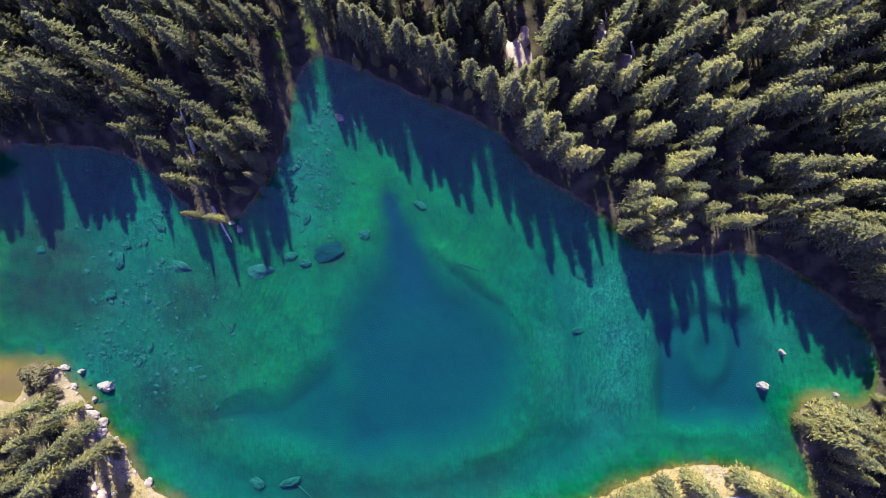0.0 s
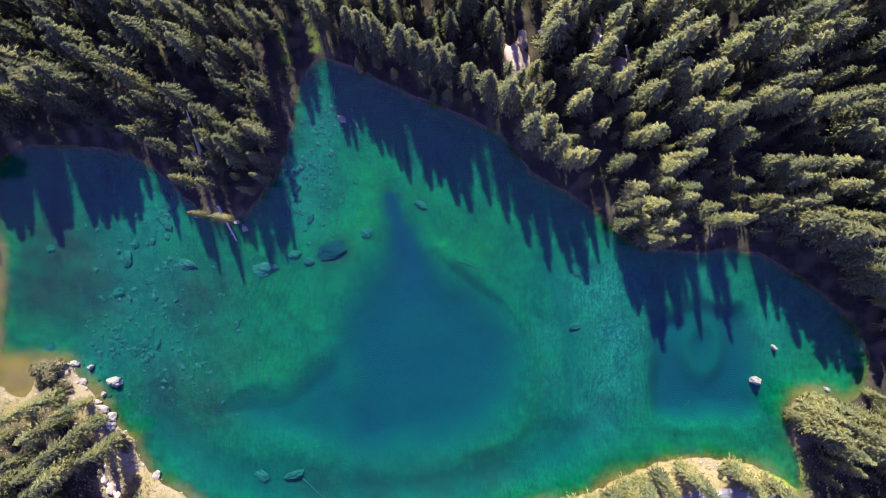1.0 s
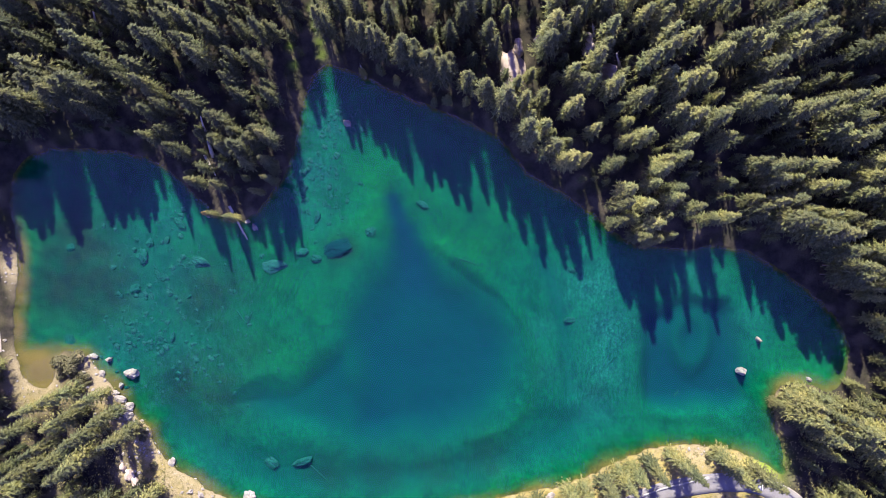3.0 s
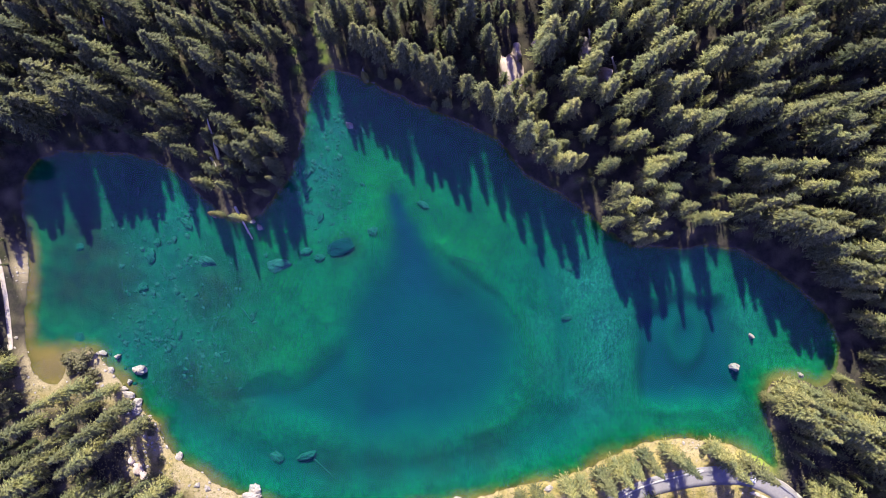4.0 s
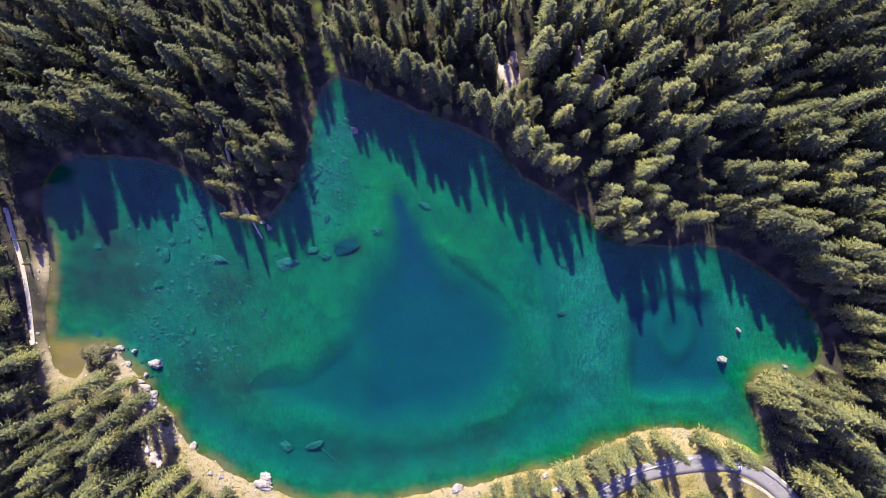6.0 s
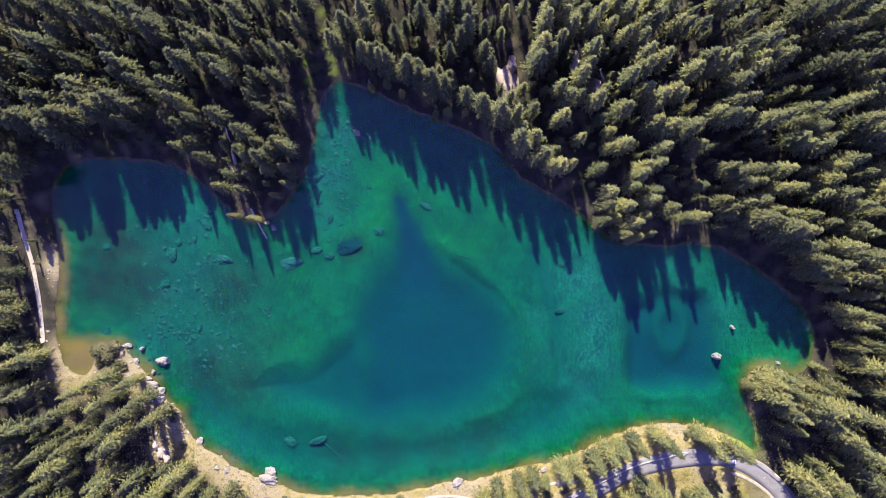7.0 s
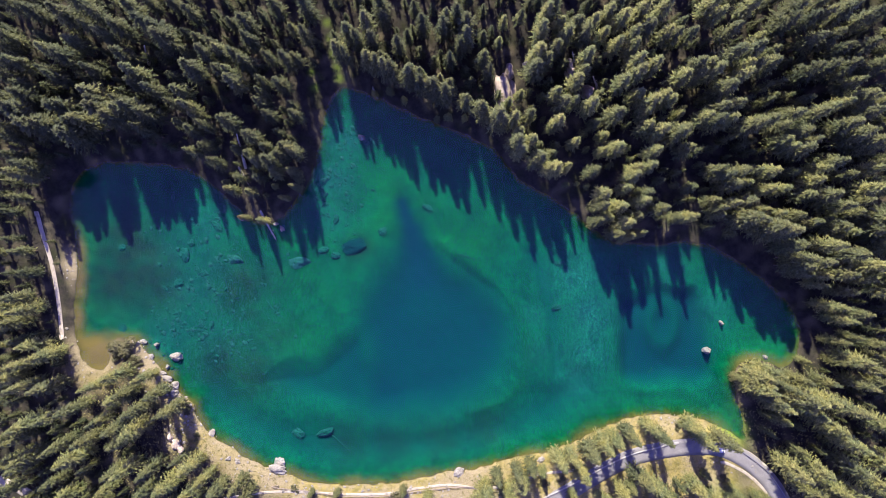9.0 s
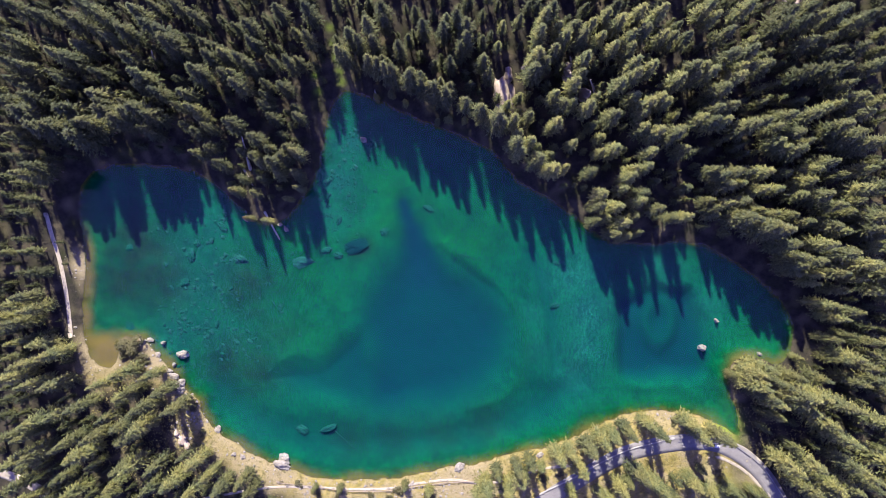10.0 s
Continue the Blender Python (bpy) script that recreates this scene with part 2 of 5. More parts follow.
EAST_POOL = [
    (71.6, -27.5), (79.3, -22.7), (90.7, -21.2), (101.7, -22.7), (105.6, -32.3), (106.9, -45.6), (105.9, -56.1), (94.5, -58.5),
    (81.2, -58.5), (72.6, -55.1), (71.3, -39.9),
]
POOL_MOUND = (89.4, -34.4)
WEST_TONGUE = [
    (-75.1, -56.4), (-67.1, -49.6), (-53.9, -47.3), (-42.5, -39.7), (-34.9, -37.8), (-33, -49.2), (-34.9, -66.3), (-46.3, -67.2),
    (-59.6, -64.7), (-70, -60.9),
]
EAST_CHANNEL = [
    (34.3, -5.5), (40.9, -18.8), (43.2, -30.2), (44.3, -41.5), (45.1, -52.9),
]
LEDGE = [
    (-2.6, 0.1), (3, -4), (11.5, -8.9), (22.9, -19.7), (28.5, -28.2), (31.4, -38.6), (32.3, -49), (29.5, -58.4), (21.9, -66), (8.7, -70.1),
]
LEDGE_FOOT = [
    (2, -7.5), (12.5, -15.9), (21, -20.3), (25.3, -26.3), (28.4, -35), (29.2, -44),
]
RIPPLES = [
    (-59, -16.8, 12, 1), (-66.6, -14.9, 9, 0.9), (-53.4, -7.4, 9, 0.8), (10.5, 0.1, 9, 0.8), (19.9, 2, 8, 0.7), (-55.3, -37.5, 9, 0.6),
]
NORTH_TROUGH = [
    (-97, -52), (-91.7, -64.3), (-79.4, -75.7), (-61.3, -82), (-40.4, -84.4), (-19.6, -84), (3, -82.2), (23.9, -77.1), (41, -69.1), (54, -59),
]
ROAD_BENDS = [
    (19.2, -124.2), (38.1, -108), (49.8, -100.6), (62.7, -93), (73.2, -88), (84.9, -85.1), (97.7, -83.6), (109.3, -84.2),
    (119.7, -89), (127.8, -96.1), (133.5, -104.4), (138.5, -116.1), (141.4, -134.9),
]
BARE_BANK = [
    (-118.8, -48, 9, 1), (-123.3, -38.5, 6, 1), (-109.5, -60, 6, 1), (-102.6, -71.9, 6, 0.5), (-93.4, -83.8, 8, 0.6), (-84, -91, 9, 0.75), (-72.2, -94.7, 8, 0.8), (-60.5, -102.2, 4, 0.6),
    (-46.4, -103.3, 4, 0.5), (-32.2, -103.9, 4, 0.5), (-18.1, -103.1, 5, 0.6), (-3.9, -101.4, 6, 0.8), (7.9, -99.2, 10, 1), (-112.2, -80, 4, 0.7), (-144.7, -43, 9, 1), (-151.2, -7.5, 5, 1),
    (90.5, -73, 5, 0.6), (104.3, -97.9, 6, 0.7), (123.1, -99.3, 6, 0.5), (62, -102.1, 5, 0.6),
]
MEADOW = [
    (115.1, -77.3, 6, 0.9), (-42.5, 67, 1.8, 0.55), (-43.2, 71, 1.7, 0.5), (-44, 76, 1.7, 0.45), (-45.2, 82, 1.7, 0.4), (-46.4, 88, 1.7, 0.35), (-52.3, 63, 1.3, 0.8), (-53.4, 69, 1.3, 0.7), (131.8, -41.8, 0.1, 0), (111.3, -105.1, 8, 0.4),
]
ALGAE = [
    (-27.1, 22.7, 14, 1), (-27.1, 9.7, 11, 1), (-34.6, 1.1, 10, 0.7), (-42.1, 15.2, 12, 0.5), (-23.3, 18.9, 9, 1), (-8.3, 16.1, 9, 0.9), (1.1, 4.9, 10, 1), (12.4, 0.1, 11, 0.9),
    (-57.2, -13, 13, 0.8), (-49.6, -22.4, 12, 0.65), (-59, -37.5, 14, 0.7), (-64.7, 2, 9, 0.9), (-91, 3.9, 11, 0.55), (-42.1, -9.1, 12, 0.6), (19, 10, 11, 0.5), (-34.6, 32.1, 10, 0.5),
    (130.7, -41.7, 13, 0.9), (116.3, -74.5, 10, 0.9), (-146.3, 1.9, 9, 0.9), (-144.6, -24.1, 8, 0.7), (-48.6, -1.7, 10, 0.7),
]
STONE_FIELDS = [
    (-106, 0.1, 11, 1), (-98.5, -7.4, 10, 1), (-104.2, -18.7, 11, 1), (-96.6, 7.7, 10, 1), (-107.9, -31.8, 10, 1), (-96.6, -37.5, 12, 1), (-89.1, -33.7, 12, 1), (-104.2, -43, 9, 1),
    (-79.7, -31.8, 12, 1), (-45.9, 26.5, 7, 1), (-43.1, 13.3, 7, 1), (-39.4, 37.7, 6, 1), (-36.5, 45.3, 5, 1), (-46, 20, 7, 1), (-100, 2, 14, 1), (-112.5, -30, 6, 1),
]
STONY_BED = [
    (53.8, -14.9, 12, 0.9), (59.4, -30, 12, 0.95), (56.7, -45, 11, 0.75), (53.9, -56.3, 9, 0.6), (61.3, -48.8, 8, 0.6), (35.9, -30, 6, 0.5), (37.8, -45, 7, 0.45), (-45.9, 26.5, 9, 0.9),
    (-41.2, 41.5, 8, 0.9), (-47.8, 12.2, 8, 0.6), (91.4, -11.1, 10, 0.6), (110.2, -28.1, 9, 0.5), (-106, 0.1, 13, 0.45), (-98.5, -7.4, 12, 0.4), (-104.2, -18.7, 12, 0.4), (-96.6, 9.7, 11, 0.6),
    (-107.9, -33, 10, 0.45), (-96.6, -37.5, 11, 0.3), (-116.2, -38.6, 9, 0.6), (-83.9, -82, 9, 0.3),
]
RUSTY_RIM = [
    (-149.9, -2.8, 9, 1), (-149.4, -14.6, 8, 1), (-149.7, -28.7, 8, 1), (-145.8, -38.2, 9, 1), (-140.1, -47.8, 9, 1), (-143.5, -43, 9, 1), (-125.6, -33.8, 10, 0.55), (-116.4, -48.1, 7, 0.7),
    (-102.6, -69.5, 6, 0.45), (-86.3, -85.1, 8, 0.5), (-60.5, -96.5, 8, 0.45), (-36.9, -98.6, 9, 0.45), (-13.3, -97, 8, 0.4), (10.3, -93.5, 7, 0.4), (34, -88.1, 6, 0.4), (57.6, -79.7, 6, 0.35),
    (123.6, -47.5, 8, 0.6), (135.3, -51.2, 7, 0.5), (109.3, -75.6, 6, 0.3),
]
GLADES = [
    (24.8, 65.2, 6), (-112.2, -80, 10), (-42.6, 73.2, 6), (-43.1, 87.3, 5), (-52.2, 61.7, 5), (-159.7, -19.2, 2.5), (-161.7, -0.3, 2.5), (-130.5, -40.8, 9),
    (-183.6, -95.8, 8), (125.9, -51.1, 1),
]
LAKESIDE_VERGE = [
    (116.3, -85), (120.9, -86.7), (125.5, -90.3), (128.5, -93.6),
]
INNER_VERGE = [
    (110.4, -90.6), (117.4, -93), (123.1, -97.2), (127.7, -102), (131.2, -106.7),
]
SHORE_PATH = [
    (-97.9, -105.7), (-83.7, -101.8), (-69.6, -100.6), (-55.5, -101.2), (-41.4, -102.1), (-25, -102), (-13.2, -100), (0.8, -98.6),
    (12.5, -100.1), (24.3, -98.8), (36, -94.7), (44.2, -93.2),
]
WEST_PATH = [
    (-165.3, 12.7), (-163.1, 4.4), (-160.9, -3.8), (-159.4, -12), (-158.2, -21.4), (-157.6, -28.5), (-157.5, -35.5),
]
SHORE_ROCKS = [
    (106.6, -45.6, 1.1), (112.4, -34.2, 0.8), (-111.4, -45.6, 1.9), (-114.8, -49.7, 0.9), (-124.5, -39, 1.2), (-119.4, -40.5, 0.9), (-121.1, -45.2, 1.1), (-114.5, -54.2, 1.7), (-112, -57, 1.8), (-116.3, -52, 1.1), (-83.6, 11, 1), (-67.1, 6.5, 1.1), (-69.4, 8.6, 0.9), (-34.3, 43.4, 1.1),
    (-116.6, -59.4, 2.7), (-112.4, -59.9, 2), (-70.1, -91.6, 3), (-69.1, -89.3, 2), (4, -93.9, 1.9), (129.4, -48.3, 1), (124, -54.1, 1.3), (-96.8, -76.7, 1.3),
    (-86.3, -88.1, 1.2), (-89.9, -86.9, 1), (37.5, -88.9, 1.3),
]
SUNKEN_ROCKS = [
    (-60.8, -7.3, 3.3), (-37.8, -0.5, 4.1), (-87.1, -5.7, 2.5), (-94.5, 8.2, 1.7), (-107.9, -3.8, 2.2), (-110.9, -15.6, 1.7), (-133.8, -0.6, 1.2), (-105, 1.3, 1.2),
    (-133.2, -33.7, 1.7), (-50.8, -2.5, 1.5), (-45.4, -4.7, 1.5), (-45.2, 10.4, 1.4), (-42.5, 15.1, 1), (-67.1, 6.7, 1.6), (-26, 5, 1.5), (-7.7, 14.6, 1.5),
    (-62.5, -78.2, 2), (-50.7, -77.7, 2.3), (46, -9.2, 1), (45.3, -27, 1.4), (-101.5, -32.4, 1.2), (-97.3, -33, 1.2),
    (-102.8, -10, 1.1), (-100.2, -11.2, 1.1),
]
DEAD_TREES = [
    (-80.2, 31.1, 16, 1.5, 10.9), (-115.8, 71.5, 12, 3.5, 3.8), (60, 58, 9, -4.1, 3.7), (-27.6, 59.3, 8, -0.7, 2.1), (51.5, 66.2, 12, -3.7, 4.2), (53.8, 66.2, 9, -3.2, 2.8),
]
FALLEN = [
    (-83, 31.6, -79.4, 24.5), (-75.2, 13.9, -70, 2.2), (-43.7, 81.5, -41.9, 75.6), (-112.2, -78.8, -106.4, -84.8), (139.3, 6.2, 135.8, 5.1),
]
SUNKEN_LOGS = [
    (-74.2, -23.3, -70.7, -28.1), (-70.7, -28.1, -68.8, -23.9), (-48.4, -79.1, -40.2, -86.8), (-62.5, -75.9, -61.9, -80.6), (83.7, -55.3, 85.6, -53.4), (5.6, -4.9, 13.8, -7.8),
]
SHRUBS = [
    (-130.5, -40.8, 6.2), (-127.7, -45.1, 3.5), (-134.1, -43.6, 3.5), (-125.4, -47.9, 2), (-55.8, -102.7, 2.5), (-46.4, -103.7, 2.2), (-33.4, -104.8, 2), (-21.6, -103.1, 2.6),
    (-8.6, -104.2, 2.8), (97.3, -99, 2.2), (111.4, -96.8, 2.5), (125.4, -104.8, 2.5), (-25.2, -105.9, 2), (-62.9, -99.5, 2), (17.4, -96.9, 2), (38.6, -97.2, 2.4),
    (83.2, -97.7, 2.5), (-102.7, -77.8, 2), (-106.1, -67.1, 2.2), (92.8, -75.4, 2), (118.3, -107.5, 3), (45.6, -96.1, 1.8),
]
FENCE_LINE = [
    (-69.6, -97.9), (-55.6, -100.6), (-41.5, -102.7), (-25, -102.6), (-13.3, -100.9), (0.8, -99.4), (12.6, -98.8),
]
BARRIER_LINE = [
    (116.3, -85), (122.1, -88.4), (127.8, -93.1), (132.4, -99.2), (137, -107.9),
]
PARAPET_LINE = [
    (38.6, -103.8), (49.8, -98.3), (62.7, -91.4), (73.3, -86.6), (82.6, -84.2), (90.7, -82.9),
]
WEED_BED = [
    (-130.5, -1.7, 16, 1), (-123, -9.3, 16, 1), (-136.1, -14.9, 13, 1), (-117.3, -18.7, 12, 0.9), (-87.2, -16.8, 14, 0.8), (-76, -14.9, 9, 0.6), (-92.9, -47, 13, 0.8), (-83.5, -52, 13, 0.7),
    (-74.2, -37.5, 10, 0.5), (-83.4, -28.1, 10, 0.5), (-41.4, -82.4, 9, 0.4), (-22.5, -82.6, 9, 0.4), (-3.7, -81.9, 9, 0.4), (15.2, -77.4, 9, 0.4), (54.5, -52.5, 3.2, 0.4), (-36.5, -1, 5, 0.8),
]
SPRING_PLUME = [
    (-18.2, 16.8), (-16.5, 10.6), (-13.7, 3), (-11.2, -5.6), (-9.3, -15),
]
OUTCROPS = [
    (23.6, 58.5, 6.6, 3), (25.6, 66.6, 3, 4), (32.1, 69.7, 1.8, 6), (48.5, 66.2, 3.5, 7), (55, 57.5, 2.6, 9), (131, 89.1, 2, 9), (-111, -80.5, 2.4, 1.5), (-108.6, -83.2, 2, 1.3), (-113.2, -78, 1.7, 1.2),
]
SUN_LANES = [
    (24.8, 57, 32, 5.6), (-42.2, 66, 60, 3.3), (-52, 61.7, 40, 1.7), (-80.4, 27, 25, 2.4), (97.2, 4.5, 28, 1.5), (88.5, -1.3, 28, 1.6), (103, -3.8, 28, 1.4), (-101.5, 24.8, 30, 3.8), (-129.2, 31.8, 32, 1.6),
    (-111.8, -81.2, 20, 3.2), (-142, -48, 52, 6.5), (-154.6, -38, 84, 4.4), (-182, -96, 26, 5), (-141.8, 32, 34, 1.6),
]
WEST_TRACK = [
    (-196.7, -88), (-187.3, -92.2), (-180.3, -95.3), (-173.2, -98.4), (-166.3, -103.7), (-161.7, -110.9),
]
NORTH_SLOPE = [
    (-74.4, -81.7, 12, 1), (-55.6, -90.2, 14, 1), (-36.8, -91.6, 14, 1), (-17.9, -91.8, 14, 1), (1, -88.5, 14, 1), (19.9, -83.9, 14, 1), (38.8, -78.3, 14, 1), (57.7, -71.4, 12, 1),
    (76.5, -67.4, 12, 1), (95.3, -67.6, 12, 1), (58.2, -22, 14, 1), (55.7, -40.8, 14, 1), (-46.6, 42.8, 8, 1),
]
CAR_PLACE = (109, -84.9, 2.72, 174)


def smooth_loop(points, steps=6):
    """A closed Catmull-Rom line through the control points."""
    p = np.array(points)
    a, b, c, d = np.roll(p, 1, 0), p, np.roll(p, -1, 0), np.roll(p, -2, 0)
    out = []
    for k in range(steps):
        u = k / steps
        out.append(0.5 * (2 * b + (c - a) * u + (2 * a - 5 * b + 4 * c - d) * u * u + (3 * b - a - 3 * c + d) * u ** 3))
    return np.stack(out, 1).reshape(-1, 2)


def line_distance(x, y, line, closed=False):
    """Distance from every (x, y) to a line; for a closed one it is negative inside."""
    ends = np.roll(line, -1, 0) if closed else line[1:]
    if x.size < 50:  # few places: all pieces of the line at once
        a, d = line[: len(ends)], ends - line[: len(ends)]
        px, py = x[:, None] - a[:, 0], y[:, None] - a[:, 1]
        u = np.clip((px * d[:, 0] + py * d[:, 1]) / ((d * d).sum(1) + 1e-9), 0, 1)
        best = np.sqrt(((px - u * d[:, 0]) ** 2 + (py - u * d[:, 1]) ** 2).min(1))
        if not closed:
            return best
        rise = np.where(d[:, 1] == 0, 1e-9, d[:, 1])
        hits = ((a[:, 1] > y[:, None]) != (ends[:, 1] > y[:, None])) & (px < py / rise * d[:, 0])
        return np.where(hits.sum(1) % 2 == 1, -best, best)
    best, inside = np.full(x.shape, 1e9), np.zeros(x.shape, bool)
    for (ax, ay), (bx, by) in zip(line, ends):
        dx, dy = bx - ax, by - ay
        u = np.clip(((x - ax) * dx + (y - ay) * dy) / (dx * dx + dy * dy + 1e-9), 0, 1)
        best = np.minimum(best, (x - ax - u * dx) ** 2 + (y - ay - u * dy) ** 2)
        if closed and ay != by:
            inside ^= ((ay > y) != (by > y)) & (x < ax + (y - ay) / (by - ay) * dx)
    best = np.sqrt(best)
    return np.where(inside, -best, best) if closed else best


def step(v, low, high):
    u = np.clip((v - low) / (high - low), 0, 1)
    return u * u * (3 - 2 * u)


def wobble(x, y, size, seed=0.0):
    """Soft unevenness of about -1 to 1, out of a few crossed waves."""
    v = 0
    for k in range(5):
        a, s = 1.7 * k + seed, (1.0 + 0.37 * k) / size
        v = v + np.sin(s * (x * np.cos(a) + y * np.sin(a)) + 2.3 * k + seed + 1.3 * np.sin(s * 0.7 * (y * np.cos(a) - x * np.sin(a)) + k))
    return v / 3.2


LAKE = smooth_loop(SOUTH_SHORE + NORTH_SHORE)
BASIN = smooth_loop(MAIN_BASIN)
POOL = smooth_loop(EAST_POOL)
TONGUE = smooth_loop(WEST_TONGUE)
ROAD_LINE = smooth_loop(ROAD_BENDS)[: 6 * (len(ROAD_BENDS) - 1)]


def ground(x, y):
    """Height of the ground and of the lake bed, and the distance from the shore (negative in the lake)."""
    x, y = np.asarray(x, float), np.asarray(y, float)
    shore = line_distance(x, y, LAKE, True) + 0.5 * wobble(x, y, 2.2) + 0.25 * wobble(x, y, 0.8, 2)
    far = np.maximum(shore, 0)
    south = step(y, -30, 45)
    rise = 0.9 * (1 - np.exp(-far / 3)) + south * 55 * (1 - np.exp(-far / 220)) + (1 - south) * (3.5 * (1 - np.exp(-far / 60)))
    rise = rise + step(far, 8, 40) * (1.2 * wobble(x, y, 14, 1) + 0.3 * wobble(x, y, 4, 3))
    east = step(x, 110, 160) * (1 - south)
    rise = rise + east * 5 * step(far, 3, 40)
    road = line_distance(x, y, ROAD_LINE)
    rise = rise + (2.6 - rise) * (1 - step(road, 4.6, 11)) * step(far, 0.5, 4)
    deep = np.maximum(-shore, 0)
    gentle = 4.5 + 1.6 * step(x, 15, 65) * (1 - step(y, -62, -42))
    bed = 3.0 * (1 - np.exp(-deep / gentle))
    bed = bed * (1 - 0.88 * np.exp(-((x + 144) ** 2 + (y + 44) ** 2) / 70))
    sway = 1.2 * wobble(x, y, 7, 9)
    rim = line_distance(x, y, BASIN, True) + sway
    inner = step(-rim, -9, 11)
    tongue = step(-line_distance(x, y, TONGUE, True) - sway, -3.5, 7) * (1 - 0.8 * inner)
    pool = step(-line_distance(x, y, POOL, True) - sway, -4, 5)
    ring = np.hypot((x - POOL_MOUND[0]) / 7.5, (y - POOL_MOUND[1]) / 12.0)
    mound = np.exp(-((ring - 0.75) / 0.4) ** 2) + 0.35 * np.exp(-ring * ring * 3)
    trough = np.exp(-((line_distance(x, y, np.array(NORTH_TROUGH)) + sway) / 6.5) ** 2)
    channel = np.exp(-((line_distance(x, y, np.array(EAST_CHANNEL)) + 0.6 * sway) / 3.0) ** 2)
    ledge = np.exp(-((line_distance(x, y, np.array(LEDGE)) + 0.4 * sway) / 2.6) ** 2)
    foot = np.exp(-((line_distance(x, y, np.array(LEDGE_FOOT)) + 0.3 * sway) / 1.3) ** 2)
    plume = np.exp(-((line_distance(x, y, np.array(SPRING_PLUME)) + 0.5 * sway) / 4.2) ** 2)
    shelf = step(-line_distance(x, y, BASIN, True), -16, -4)
    calm = step(deep, 2, 8)
    bed = bed + calm * (3.9 * inner + 0.45 * shelf + 2.6 * tongue + (4.8 - 2.0 * mound) * pool + 1.7 * trough + 1.7 * channel - 0.9 * ledge + 0.35 * foot + 1.5 * plume * (1 - inner) + 0.3 * wobble(x, y, 9, 5) + 0.1 * wobble(x, y, 2, 6))
    return np.where(shore > 0, rise + 0.05 * wobble(x, y, 1.1, 4), -bed - 0.02), shore


# ---- builders ----
def mesh_of(name, verts, faces, mats, slots=None, smooth=False):
    me = bpy.data.meshes.new(name)
    me.from_pydata([tuple(v) for v in verts], [], [tuple(f) for f in faces])
    for m in mats:
        me.materials.append(m)
    if slots is not None:
        me.polygons.foreach_set("material_index", slots)
    if smooth:
        me.polygons.foreach_set("use_smooth", [True] * len(me.polygons))
    me.update()
    return me


def part(name, me, parent, label=""):
    ob = new(name, me)
    ob.parent = parent
    return tagged(ob, label)


def height_at(x, y):
    return float(ground(np.array([x]), np.array([y]))[0][0])


def lathe(rings, sides=8):
    """Verts and faces of a round body through rings of (x, y, z, radius)."""
    verts, faces = [], []
    for x, y, z, r in rings:
        for k in range(sides):
            a = 2 * math.pi * k / sides
            verts.append((x + r * math.cos(a), y + r * math.sin(a), z))
    for i in range(len(rings) - 1):
        for k in range(sides):
            a, b = i * sides + k, i * sides + (k + 1) % sides
            faces.append((a, b, b + sides, a + sides))
    faces.append(tuple(range(sides))[::-1])
    faces.append(tuple(range((len(rings) - 1) * sides, len(rings) * sides)))
    return verts, faces


# ---- ground, lake bed and water ----
def spacing(fine, reach, far):
    """Even steps near the lake that grow towards the horizon."""
    near = list(np.arange(0, reach + 0.1, fine))
    size = fine
    while near[-1] < far:
        size *= 1.22
        near.append(near[-1] + size)
    return np.array([-v for v in near[:0:-1]] + near)


